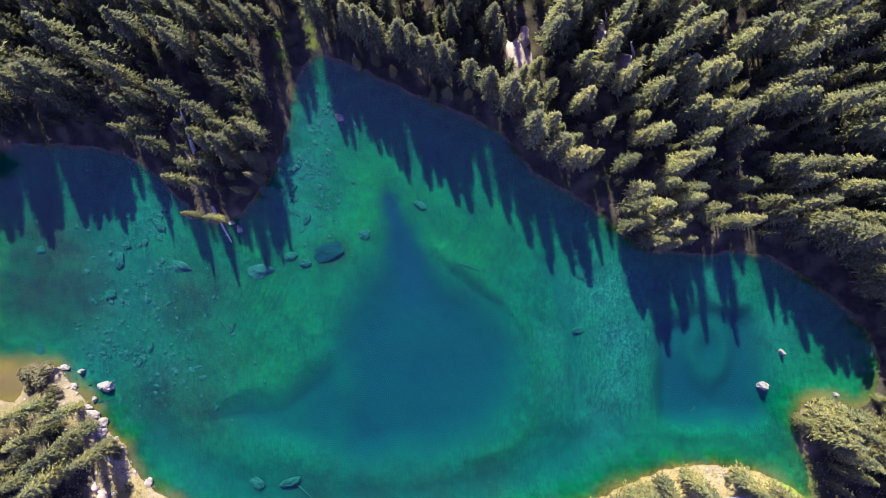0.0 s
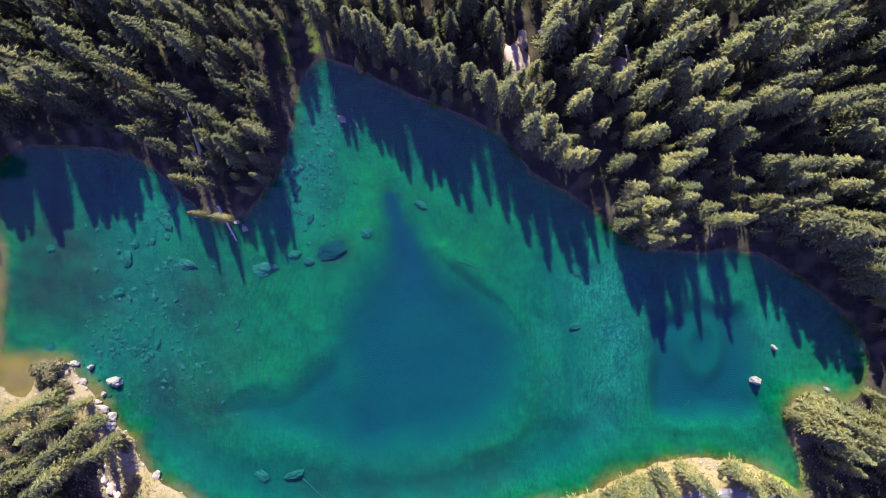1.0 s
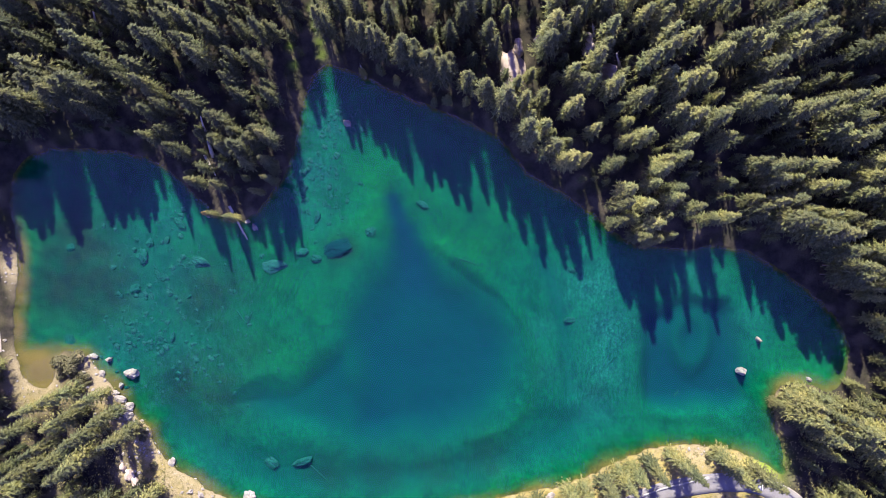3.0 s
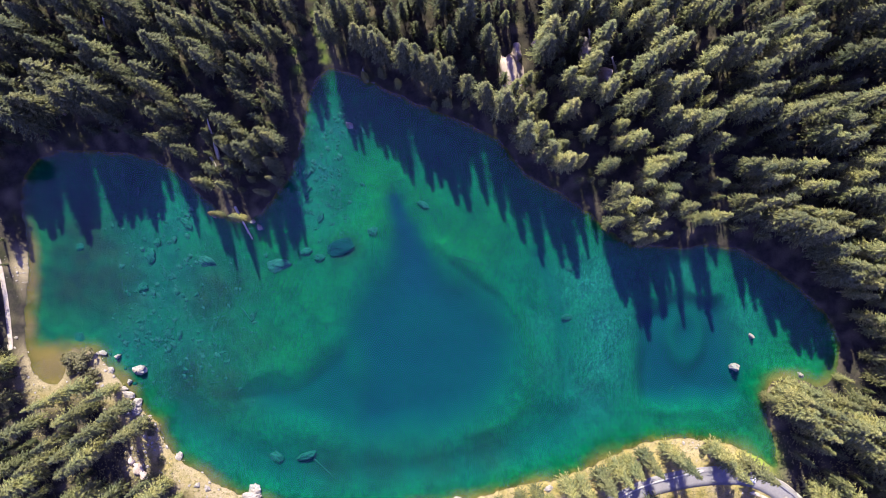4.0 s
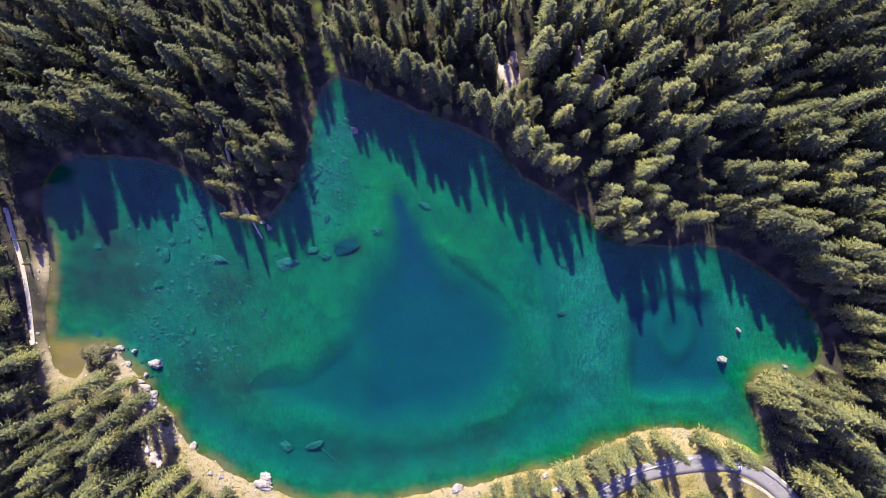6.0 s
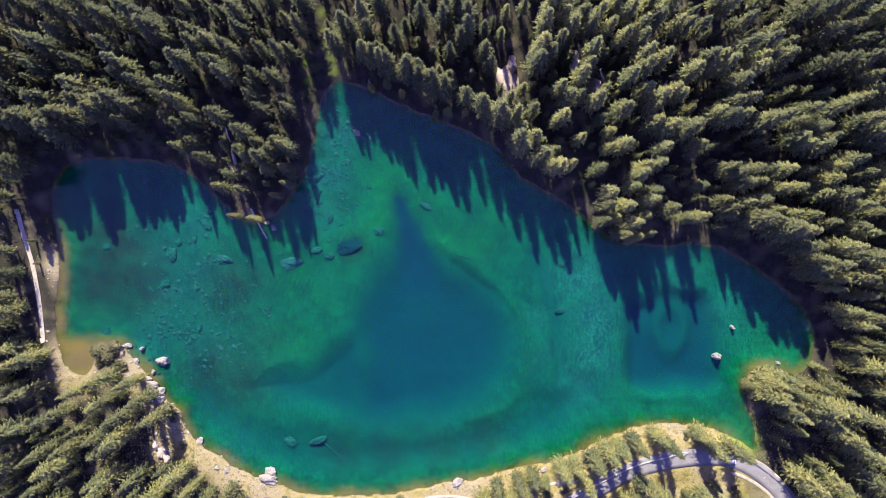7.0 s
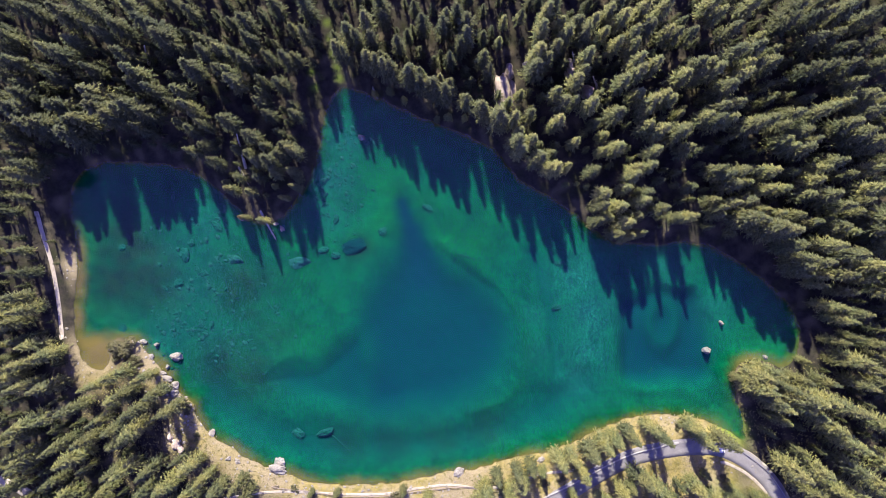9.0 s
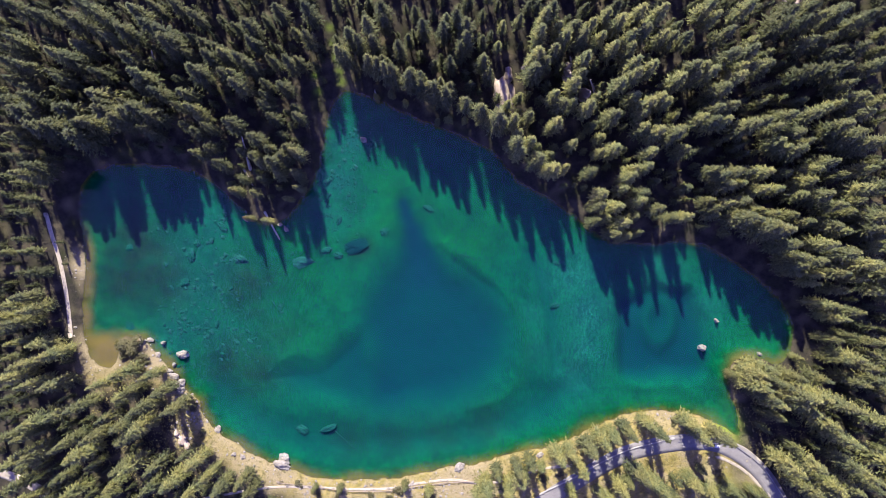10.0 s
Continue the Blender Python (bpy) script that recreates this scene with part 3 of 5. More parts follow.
def build_ground():
    gx, gy = np.meshgrid(spacing(0.8, 168, 2600), spacing(0.8, 112, 2600))
    z, shore = ground(gx.ravel(), gy.ravel())
    x, y = gx.ravel(), gy.ravel()
    rows, cols = gx.shape
    k = np.arange(rows * cols).reshape(rows, cols)
    quads = np.stack([k[:-1, :-1], k[:-1, 1:], k[1:, 1:], k[1:, :-1]], -1).reshape(-1, 4)
    me = bpy.data.meshes.new("ground")
    me.from_pydata(np.stack([x, y, z], 1).tolist(), [], quads.tolist())
    me.polygons.foreach_set("use_smooth", np.ones(len(quads), bool))
    me.materials.append(GROUND)

    def blob(spots):
        v = np.zeros(len(x))
        for bx, by, size, amount in spots:
            v = np.maximum(v, amount * np.exp(-((x - bx) ** 2 + (y - by) ** 2) / size ** 2))
        return v

    north = 1 - step(y, -62, -40)
    deep = np.maximum(-shore, 0)
    bank = step(shore, -0.5, 0.5)
    uneven = wobble(x, y, 3, 7)
    covers = {
        "grass": bank * north * (1 - step(shore + 4 * uneven, 28, 55)) * (1 - step(x, 112, 122)) * (1 - (1 - step(x, -75, -55)) * step(shore, 5, 12)),
        "gravel": bank * np.clip(blob(BARE_BANK) * 1.4 - 0.25 * uneven, 0, 1),
        "meadow": blob(MEADOW),
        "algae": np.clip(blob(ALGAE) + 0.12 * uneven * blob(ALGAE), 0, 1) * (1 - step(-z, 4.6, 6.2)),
        "stones": np.clip(blob(STONY_BED) + 0.2 * uneven * blob(STONY_BED), 0, 1),
        "ripples": np.clip(blob(RIPPLES), 0, 1),
        "plume_tint": np.exp(-((line_distance(x, y, np.array(SPRING_PLUME)) + 0.7 * uneven) / (2.6 + 3.4 * step(-y, -14, 10))) ** 2),
        "weed": np.clip(blob(WEED_BED) + 0.3 * uneven * blob(WEED_BED), 0, 1),
        "rust": (1 - bank) * np.clip(blob(RUSTY_RIM) * 1.1 + 0.15 * uneven * blob(RUSTY_RIM), 0, 1) * (1 - step(-z, 0.5, 2.1)),
    }
    for name, values in covers.items():
        me.attributes.new(name, "FLOAT", "POINT").data.foreach_set("value", values.astype(np.float32))
    me.update()
    tagged(new("ground", me), "forest floor, stony shore and green lake bed", "ground", kind="structure")


build_ground()


def build_water():
    """A level sheet that meets the ground along the shore."""
    xs, ys = np.linspace(-162, 152, 21), np.linspace(-106, 72, 13)
    verts = [(x, y, 0.0) for y in ys for x in xs]
    faces = [(j * 21 + i, j * 21 + i + 1, j * 21 + i + 22, j * 21 + i + 21) for j in range(12) for i in range(20)]
    me = mesh_of("water", verts, faces, [WATER])
    tagged(new("water", me), "clear turquoise mountain lake water", "lake", kind="structure")


build_water()


def ribbon(name, line, left, right, mat, lift, label, category, level=None):
    """A strip along a line from left to right metres off it, with a small thickness, laid on the ground."""
    line = np.array(line)
    t = np.gradient(line, axis=0)
    t = t / np.linalg.norm(t, axis=1)[:, None]
    verts, faces = [], []
    offs = [left + (right - left) * k / 4 for k in range(5)]
    for (px, py), (tx, ty) in zip(line, t):
        for o in offs:
            x, y = px - ty * o, py + tx * o
            verts.append((x, y, (level if level is not None else height_at(x, y)) + lift))
    for i in range(len(line) - 1):
        for k in range(4):
            a = i * 5 + k
            faces.append((a + 1, a, a + 5, a + 6))
    me = mesh_of(name, verts, faces, [mat], smooth=True)
    ob = tagged(new(name, me), label, category, kind="structure")
    thick = ob.modifiers.new("thickness", "SOLIDIFY")
    thick.thickness, thick.offset = 0.25, -1
    return ob


def open_line(points, steps=6):
    return smooth_loop(points, steps)[: steps * (len(points) - 1) + 1]


ribbon("road", ROAD_LINE, -3.4, 3.4, ASPHALT, 0.1, "grey two-lane asphalt road along the wooded bank", "road", 2.6)
ribbon("verge", open_line(LAKESIDE_VERGE), -1.0, 1.0, PATH_GRAVEL, 0.08, "pale gravel verge beside the road", "verge")
ribbon("inner_verge", open_line(INNER_VERGE), -0.6, 0.6, PATH_GRAVEL, 0.08, "pale dusty verge beside the road", "verge")
ribbon("footpath", open_line(SHORE_PATH), -0.5, 0.5, PATH_GRAVEL, 0.06, "pale gravel footpath along the shore", "path")
ribbon("track", open_line(WEST_TRACK), -2.0, 2.0, PATH_GRAVEL, 0.06, "pale gravel track leading into the wood", "path")
ribbon("west_footpath", open_line(WEST_PATH), -0.8, 0.8, PATH_GRAVEL, 0.06, "pale gravel footpath through the trees", "path")


# ---- trees ----
def spruce_crown(seed, h=29.0, r=3.7, bare=0.1, levels=34, flakes=8):
    """A spruce crown: whorls of uneven drooping boughs with gaps between them, each a spray of small needle clumps, round a thin dark core."""
    rnd = random.Random(seed)
    verts, faces = [], []
    low = bare * h
    lean = [(rnd.uniform(-1, 1), rnd.uniform(0, 6.3)) for _ in range(3)]
    for i in range(levels):
        u = min(max((i + rnd.uniform(-0.4, 0.4)) / levels, 0), 0.99)
        z = low + (h * 0.985 - low) * u ** 0.9
        reach = r * (1 - u ** 1.6) ** 0.8 * (0.75 + 0.25 * min(1, u / 0.15)) + 0.2
        count = 4 + int(4 * (1 - u) + rnd.random())
        turn = rnd.uniform(0, 6.3)
        for k in range(count):
            a = turn + 2 * math.pi * (k + rnd.uniform(-0.38, 0.38)) / count
            size = reach * rnd.choice((0.6, 0.8, 0.95, 1.05, 1.25)) * rnd.uniform(0.9, 1.1) * (1 + 0.12 * sum(p * math.cos(a * (q + 1) + s) for q, (p, s) in enumerate(lean)))
            drop = size * (0.5 - 0.6 * u) + rnd.uniform(-0.2, 0.3)
            wide = 0.20 * size + 0.15
            z0 = z + rnd.uniform(-0.4, 0.4)
            c, s = math.cos(a), math.sin(a)
            for j in range(flakes):
                along = (0.2 + 0.8 * (j + rnd.random()) / flakes) * size
                side = rnd.uniform(-1, 1) * wide * (1.25 - along / size)
                down = drop * (along / size) ** 1.4 + 0.5 * abs(side) + rnd.uniform(-0.18, 0.18)
                px, py, pz = c * along - s * side, s * along + c * side, z0 - down
                way = a + (0.8 if side > 0 else -0.8) * rnd.uniform(0.1, 1.0)
                long, half = rnd.uniform(0.6, 1.25) * (0.55 + 0.13 * r), rnd.uniform(0.17, 0.34)
                fx, fy = math.cos(way), math.sin(way)
                tilt, roll = rnd.uniform(-0.15, 0.55), rnd.uniform(-0.5, 0.5)
                n = len(verts)
                verts += [
                    (px + fx * long * 0.6, py + fy * long * 0.6, pz - tilt * long * 0.6),
                    (px - fx * long * 0.4 - fy * half, py - fy * long * 0.4 + fx * half, pz + tilt * long * 0.4 - roll * half),
                    (px - fx * long * 0.4 + fy * half, py - fy * long * 0.4 - fx * half, pz + tilt * long * 0.4 + roll * half),
                ]
                faces.append((n, n + 1, n + 2))
    rings = [(0, 0, low + (h * 0.97 - low) * q, 0.30 * r * (1 - q ** 1.6) + 0.05) for q in (0, 0.3, 0.6, 0.85, 1.0)]
    cv, cf = lathe(rings, 6)
    b = len(verts)
    verts += cv
    faces += [tuple(i + b for i in f) for f in cf]
    return verts, faces


def spruce_trunk(h=29.0):
    return lathe([(0, 0, -1.0, 0.5), (0, 0, 1.0, 0.38), (0.05, 0, 0.5 * h, 0.22), (0, 0, 0.96 * h, 0.04)], 7)


KINDS = []
for seed, (r, bare, mat) in enumerate([(3.7, 0.22, SPRUCE), (4.3, 0.2, SPRUCE), (3.5, 0.24, PALE_SPRUCE), (3.9, 0.08, SPRUCE), (4.1, 0.06, PALE_SPRUCE), (3.4, 0.12, SPRUCE), (3.7, 0.2, DIMMED_SPRUCE), (4.2, 0.2, DIMMED_SPRUCE)]):  # three of the dense wood, three of its edge, two with dimmer light put into the colour
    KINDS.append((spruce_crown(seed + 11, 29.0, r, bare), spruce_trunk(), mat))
PLAIN_KINDS = [(spruce_crown(seed + 31, 29.0, 3.9, 0.06, 14, 6), spruce_trunk(), SPRUCE) for seed in range(3)] + [(spruce_crown(seed + 41, 29.0, 3.9, 0.06, 14, 6), spruce_trunk(), DIMMED_SPRUCE) for seed in range(3)]  # for the wood's gaps and far side
KIND_MESHES = [(mesh_of("spruce_crown", *crown, [mat]), mesh_of("spruce_trunk", *trunk, [BARK])) for crown, trunk, mat in KINDS]

def in_sun_gap(x, y):
    """Whether a tree here would shade one of the sunny lanes between the trees."""
    ux, uy = -math.sin(radians(SUN_SIDE)), math.cos(radians(SUN_SIDE))
    for gx, gy, back, half in SUN_LANES:
        along, side = (x - gx) * ux + (y - gy) * uy, (x - gx) * uy - (y - gy) * ux
        if -3 < along < back and abs(side) < half:
            return True
    return False


TREES = []  # x, y, size, slimness


def plant(stand, size, spots):
    """Notes the trees of a stand, with sizes that differ from tree to tree."""
    rnd = random.Random(stand)
    for x, y in spots:
        if in_sun_gap(x, y):
            continue
        TREES.append((x, y, size * rnd.uniform(0.86, 1.1), (0.74 if y > -20 else 0.86) * rnd.uniform(0.82, 1.15)))


def plant_row(spots):
    """The trees along the shaded shore, whose heights the row gives."""
    for x, y, h in spots:
        if -40 < x < 50:  # these stand well back from the water
            x, y, h = x - 1.7, y + 7.8, h + 5.5
        if in_sun_gap(x, y):
            continue
        TREES.append((x, y, h / 29.0, 1.12 if x < -110 else 0.92 if x < -60 else 0.82 if x < 40 else 0.9 if x < 125 else 0.75))


plant_row([
    (-157.2, 51.1, 33.7), (-151.8, 45.3, 33.6), (-145.3, 45.4, 33.5), (-139.7, 42, 33.6), (-132.4, 46.9, 33.7), (-127.4, 50.9, 33.7),
    (-115.6, 51.2, 33.8), (-100.2, 46.7, 22.1), (-96.2, 44.3, 22.2), (-91.4, 38.5, 22), (-84.1, 21.7, 20), (-76, 20.7, 18),
    (-72, 32.1, 22.1), (-65.7, 27.7, 22.1), (-59.4, 28, 22.2), (-56, 70.9, 22.3), (-51.5, 59.7, 22.2), (-38, 65.7, 24.7),
    (-27.5, 61.3, 25.1), (-24.1, 60.3, 24.6), (-20.9, 58.4, 26.8), (-17.8, 56.8, 28.8), (-12, 54.8, 29.1), (-7.7, 52.5, 25.9),
])
plant_row([
    (-4.1, 50.8, 25.6), (-1.7, 49.7, 30.1), (1.7, 48.3, 30.5), (9.2, 45.4, 25.2), (15.2, 42.8, 28.2), (20.5, 39.3, 32.8),
    (28.6, 30.2, 30.9), (36.6, 23.3, 27), (43.2, 19.7, 27), (58.5, 7.3, 23.4), (65.6, 3, 26.1), (70.5, 1.4, 22.6),
    (75.2, 2.6, 22.2), (88.4, 8.6, 22.2), (98.7, 3.9, 22.2), (104.5, 9.6, 22), (111.4, 8.2, 34.3), (119.5, 4.7, 38),
    (124.7, 2.2, 38), (-154.8, 56.3, 31.1), (-142.8, 51.8, 31.2), (-130.2, 57, 31.1), (-98.5, 53.1, 22.1), (-94.1, 49.5, 22.3),
])
plant_row([
    (-154.5, 47, 31), (-148.5, 46, 31.5), (-138, 46, 31), (-135, 47, 31.5), (-123, 49, 32), (-119.5, 50, 31.5), (-111.5, 50, 30), (-107.5, 48.5, 27), (-104, 47, 24),
    (133, -7.5, 33), (138.5, -9.5, 35), (141, -2, 36), (148, -7, 37), (156, -10, 37), (163, -13, 37), (147, -26, 28), (151, -31, 28), (156, -29, 28), (150, -40, 24), (129, -3, 34),
])
plant_row([
    (-80.2, 28.9, 22), (-74.3, 34.5, 22.4), (-68.9, 37, 22.3), (-62.7, 35.2, 22.2), (62.6, 9.4, 22.1), (68.3, 7.4, 22.2),
    (72.6, 9.6, 22.2), (101.3, 14.9, 22.3), (116.7, 7.2, 31.3), (123.6, 2.8, 34.3),
])
for x, y, h in ((-79.8, 10.8, 16.2), (-72.6, 9.8, 17.4), (-63.2, 18.4, 20.9), (-58.3, 22.4, 23.6)):  # slender ones on the headland's tip
    TREES.append((x, y, h / 29.0, 0.55))
plant("north_west_corner", 1.0, [
    (-156.6, 88.1), (-149.7, 86), (-137, 84.3), (-131.1, 88), (-125.4, 84.1), (-158.9, 77.2), (-160.4, 74.2), (-136.1, 75.4),
    (-125.2, 78.3), (-129.1, 80.3), (-118.4, 80), (-144.4, 72.3), (-139.6, 70.4), (-146.5, 65.4), (-143.9, 63.4), (-157, 68.2),
    (-160.9, 69.2), (-161.9, 63.3), (-156.6, 60.4), (-148.7, 59.5), (-131, 66), (-117.3, 70), (-113.6, 63.8), (-114.5, 87.9),
    (-107.1, 88.8), (-98.7, 88.5), (-92.6, 85.4), (-108.7, 81.1), (-103.6, 78.7), (-101.8, 75.6), (-89.5, 75.6), (-84.6, 73.7),
    (-87.4, 70.4), (-91.9, 64.7), (-82.5, 64.2),
])
plant("western_slope", 1.0, [
    (-114.3, 60), (-108.2, 57.9), (-119.5, 54), (-98.4, 57.6), (-101, 53.7), (-94.7, 51.5), (-134, 58.3), (-134.6, 54.3),
    (-128.3, 53.2), (-141.2, 52.2), (-159.8, 52.2), (-164.6, 55.4), (-160.2, 49.2), (-154, 49.2), (-164.6, 46.1), (-146.1, 47.1),
    (-141.2, 45.1), (-90.8, 45.2), (-113.2, 43.6), (-96.2, 35.9), (-162.8, 41.8), (-163.5, 34.5), (-157.9, 31.2), (-160.2, 28.1),
])
plant("headland", 1.0, [
    (-84.7, 38.7), (-82.4, 39.7), (-72.5, 40.6), (-60.3, 37.5), (-58.3, 35.5), (-62.5, 34.3), (-65.6, 32.1), (-87.6, 31.4),
    (-83.1, 30.2), (-62.5, 88.6), (-56.3, 88.8), (-51.2, 87.9), (-55.6, 83.9), (-73.1, 82.2),
    (-72.3, 76.1), (-65.4, 70.1), (-59.3, 69.3), (-61.7, 60.9), (-82.5, 71.7), (-76.5, 69.7), (-73.6, 67.8), (-79.5, 64.3),
    (-77.7, 60.2), (-68.7, 61.7), (-68.9, 57.5), (-69, 53.3), (-66.1, 49.1), (-57, 49.4), (-80.6, 45.8), (-52.6, 78.8),
    (-47.4, 78.9),
])
plant("cove", 1.0, [
    (-43.1, 80.3), (-35.6, 78.8), (-32.4, 76.6), (-29, 82.5), (-27, 76.4), (-37, 71.7), (-23.6, 69.2), (-20.8, 69.1),
    (-17.4, 74), (-12.9, 64.7), (-10.1, 62.6), (-7, 59.4), (-8, 81.6), (-23.4, 88.1), (-22.4, 84.2), (1, 83.2),
    (-0.2, 79.2), (4.7, 83.9), (8.2, 79.9), (8.2, 76.1), (6.1, 73.2), (1.9, 68.2), (-2, 61.3), (2.4, 59),
    (14.9, 48.3), (17.8, 71.7), (21.9, 71.5), (14.6, 68.8), (18.9, 66.7), (16.7, 63.7), (23.8, 52.2), (22.1, 46.1),
    (26.3, 46), (31.6, 47.7),
])
plant("southern_slope", 1.0, [
    (37.5, 82.9), (35.5, 77), (42.6, 79.6), (39.5, 84.7), (44.9, 75.7), (48.7, 79.3), (50.9, 75.3), (53.8, 79.1),
    (59.6, 82.5), (62.6, 85.2), (63.6, 79.2), (61.9, 70.5), (57.8, 74.8), (67.8, 74.1), (68, 70.2), (72.8, 75.9),
    (40.8, 70.9), (37.6, 66.9), (33.6, 64.1), (27.3, 63.3), (29.5, 59.3), (51.8, 67.1), (50.9, 62.1), (47.9, 58.1),
    (69, 64.2), (69.1, 60.2), (64.2, 57.4), (40.9, 54.5), (44, 51.3), (48.1, 52), (53.2, 49.8), (62.7, 46.4),
    (70.6, 53.3), (70.6, 82), (34.6, 69),
])
plant("middle_slope", 1.0, [
    (28.5, 41.6), (28.5, 35.3), (31.6, 38.3), (40, 43.2), (42, 44.2), (48.5, 36.7), (39.2, 27.5), (45.6, 27.8),
    (55.1, 26.1), (59.1, 33.4), (63.3, 34.3), (74.8, 50.2), (78.9, 52), (81.8, 50.9), (73.9, 47.2), (74.2, 42.1),
    (78.4, 40), (84.6, 38.8), (86.6, 40.4), (76.7, 32.8), (89.3, 33.7), (70.7, 26.7), (75.8, 27.6), (69.7, 23.6),
    (67.9, 19.4), (75.2, 18.3), (59.5, 17.5), (64.9, 13.1), (58.6, 13.3), (80.9, 11.8), (73.3, 15.1), (67.3, 6.6),
])
plant("eastern_slope", 1.0, [
    (77.6, 81.6), (79, 73.8), (83, 73.7), (87.8, 73.4), (97.4, 79.8), (94.2, 82.8), (101.9, 74.1), (75.3, 63.1),
    (90.1, 62.5), (94.1, 62.7), (85.4, 58.7), (91.3, 59.4), (96.2, 60.3), (103.1, 66.1), (109.3, 67.1), (107.4, 62.1),
    (111.7, 62.1), (117.2, 63.2), (105.6, 58.1), (100.8, 54.3), (108.4, 82.6), (122.3, 80.1), (120.7, 76.4), (128.3, 77.1),
    (134.1, 78.9), (140.2, 79.7), (131.8, 82.7), (146.6, 76.9), (150.2, 78.6), (155.6, 80.2),
])
plant("far_east", 1.0, [
    (131.2, 70.5), (137.4, 71.4), (141.6, 67.4), (149.6, 68.2), (130.6, 60), (136.1, 60.7), (142, 60.5), (153.6, 61),
    (157.5, 62.9), (145.9, 55.3), (94.5, 44.6), (99.3, 47.4), (104.2, 48.3), (98.6, 43.5), (102.9, 43.5), (125.8, 44.9),
    (112.9, 42.1), (116.9, 43), (122, 40.9), (111.1, 41.2), (133, 44.7), (136.7, 46.5), (142.7, 48.4), (148.6, 50.3),
    (152.2, 50.1), (150, 44.3), (143.6, 40.5), (148.2, 37.4), (129.2, 38.7), (123.5, 35.8), (125.9, 33.4), (133.7, 35.6),
    (130, 32.7), (152.6, 34.4), (156.3, 34.2),
])
plant("east_shore", 1.0, [
    (101.2, 26.2), (103.6, 24.1), (108.6, 25), (114.6, 25.2), (118.8, 24.7), (106.1, 19.8), (111.2, 20.8), (118.6, 18.6),
    (124.7, 18.5), (137.2, 25.4), (141.1, 27.5), (135.7, 21.4), (147.4, 23.2), (155.2, 25), (160.9, 26.9), (134, 16.2),
    (140.1, 16), (153.5, 17.8), (152.9, 13.6), (144.6, 11.8), (150.5, 9.5), (160.8, 18.8), (158.5, 7.3), (162.3, 9.3),
    (106.6, 13.6), (111.8, 14.5), (85.3, 10.6), (90.9, 8.4), (96.2, 9.4), (102.6, 11.5), (112.1, 10.2), (118.2, 11.2),
    (122.6, 9), (114.5, 5.9), (130.6, 8.8), (137.1, 5.6),
])
plant("east_bay", 1.0, [
    (127.3, 1.5), (145.2, 4.3), (149.6, 2.2), (157.4, 3.1), (161.6, 0.9), (162.7, -4.4), (132.4, -10.6), (137.5, -9.5),
    (135.6, -12.8), (140.9, -13.9), (147.1, -13), (156.6, -15.5), (141.4, -17.8), (151, -20.5), (165.2, -16.7), (169.2, -15.6),
    (163.3, -20), (164.6, -10.9), (152.5, -5.4), (146.1, -4.2), (151.9, -47.8), (155.1, -46.3), (162, -40.8), (167.7, -40),
    (165.2, -46.6), (158.7, -48.8), (145.5, -55.3), (156, -55.2), (164.4, -55.2), (167.9, -59.4), (168.9, -50.9),
])
plant("east_point", 1.05, [
    (119.9, -54.5), (126.3, -56), (130.3, -61.4), (137.1, -60.5), (121.9, -60.4), (129.6, -57.1), (142.5, -60.5), (143.7, -70.1),
    (134.3, -54), (123.3, -50.5), (120.3, -52.7), (120.5, -52.6), (118.8, -57.1), (125.1, -59.3), (133.6, -63.7), (139.8, -66.9),
    (127.1, -64.8), (148.5, -63.7), (154.3, -65.6), (161.9, -69.7), (147.2, -75.2), (151, -77.1), (131, -87.9), (139.1, -87.6),
    (144.7, -93.7), (150.3, -85.5), (156.1, -89.5), (160.3, -95), (146.6, -97.9), (152.2, -95.2), (164.6, -85.3), (137.2, -96.6),
    (133.9, -59.4),
])
plant("road_bank", 0.92, [
    (78.7, -73.3), (82.5, -75.9), (70.4, -74.9), (60.1, -79.1), (55.3, -82.1), (48.2, -84.5), (95, -72.9), (98.8, -77),
    (106.4, -78.1), (74.1, -92.1), (78.7, -94.6), (67.4, -97.7), (83.2, -98.2), (96.4, -95.9), (102.9, -99.7), (114, -102.8),
    (52, -90.9), (18.8, -92.2), (23.1, -98.7), (28.7, -94.3), (32.3, -88.8), (27.1, -89.7), (14.2, -97.6), (43.5, -85.8),
    (65.2, -77.8), (88.5, -102.5), (64.1, -104.5), (11.9, -103),
])
plant("west_bank", 1.0, [
    (-164.8, 16.2), (-161.1, 5.3), (-166.1, 8.6), (-157.2, -2.4), (-161.3, -3.3), (-159.7, -11),
    (-156.5, -16.9), (-165.1, -19), (-171.6, -22.2), (-163.1, -23.5), (-167.5, -29), (-172, -30.1), 
    (-156.8, -31.5), (-156.9, -35.9), (-161.2, -38.1), (-163.4, -44.7), (-167.9, -45.7), (-155.9, -41.5), 
    (-154.7, -53.8), (-163.5, -53.6), (-170.1, -50.2),
])
plant("north_west_wood", 0.95, [
    (-137.4, -54.2), (-128.2, -49.8), (-118.6, -51.3), (-124.9, -56.5), (-128.2, -58.7), (-113.8, -57.3), (-119.4, -62.2), (-107.1, -63.2),
    (-108.6, -63.6), (-144, -61.8), (-152.9, -65), (-161.4, -67), (-163.4, -69), (-171.9, -73.2), (-163.4, -72.4), (-135, -67.5),
    (-128.4, -69.8), (-121.7, -71), (-126.1, -75.4), (-148.3, -75), (-139.4, -74), (-152.6, -78.2), (-161.4, -80.2), (-170.4, -83.5),
    (-163.9, -83.6), (-143.7, -80.5), (-124.1, -85.5), (-128.3, -86.4),
])
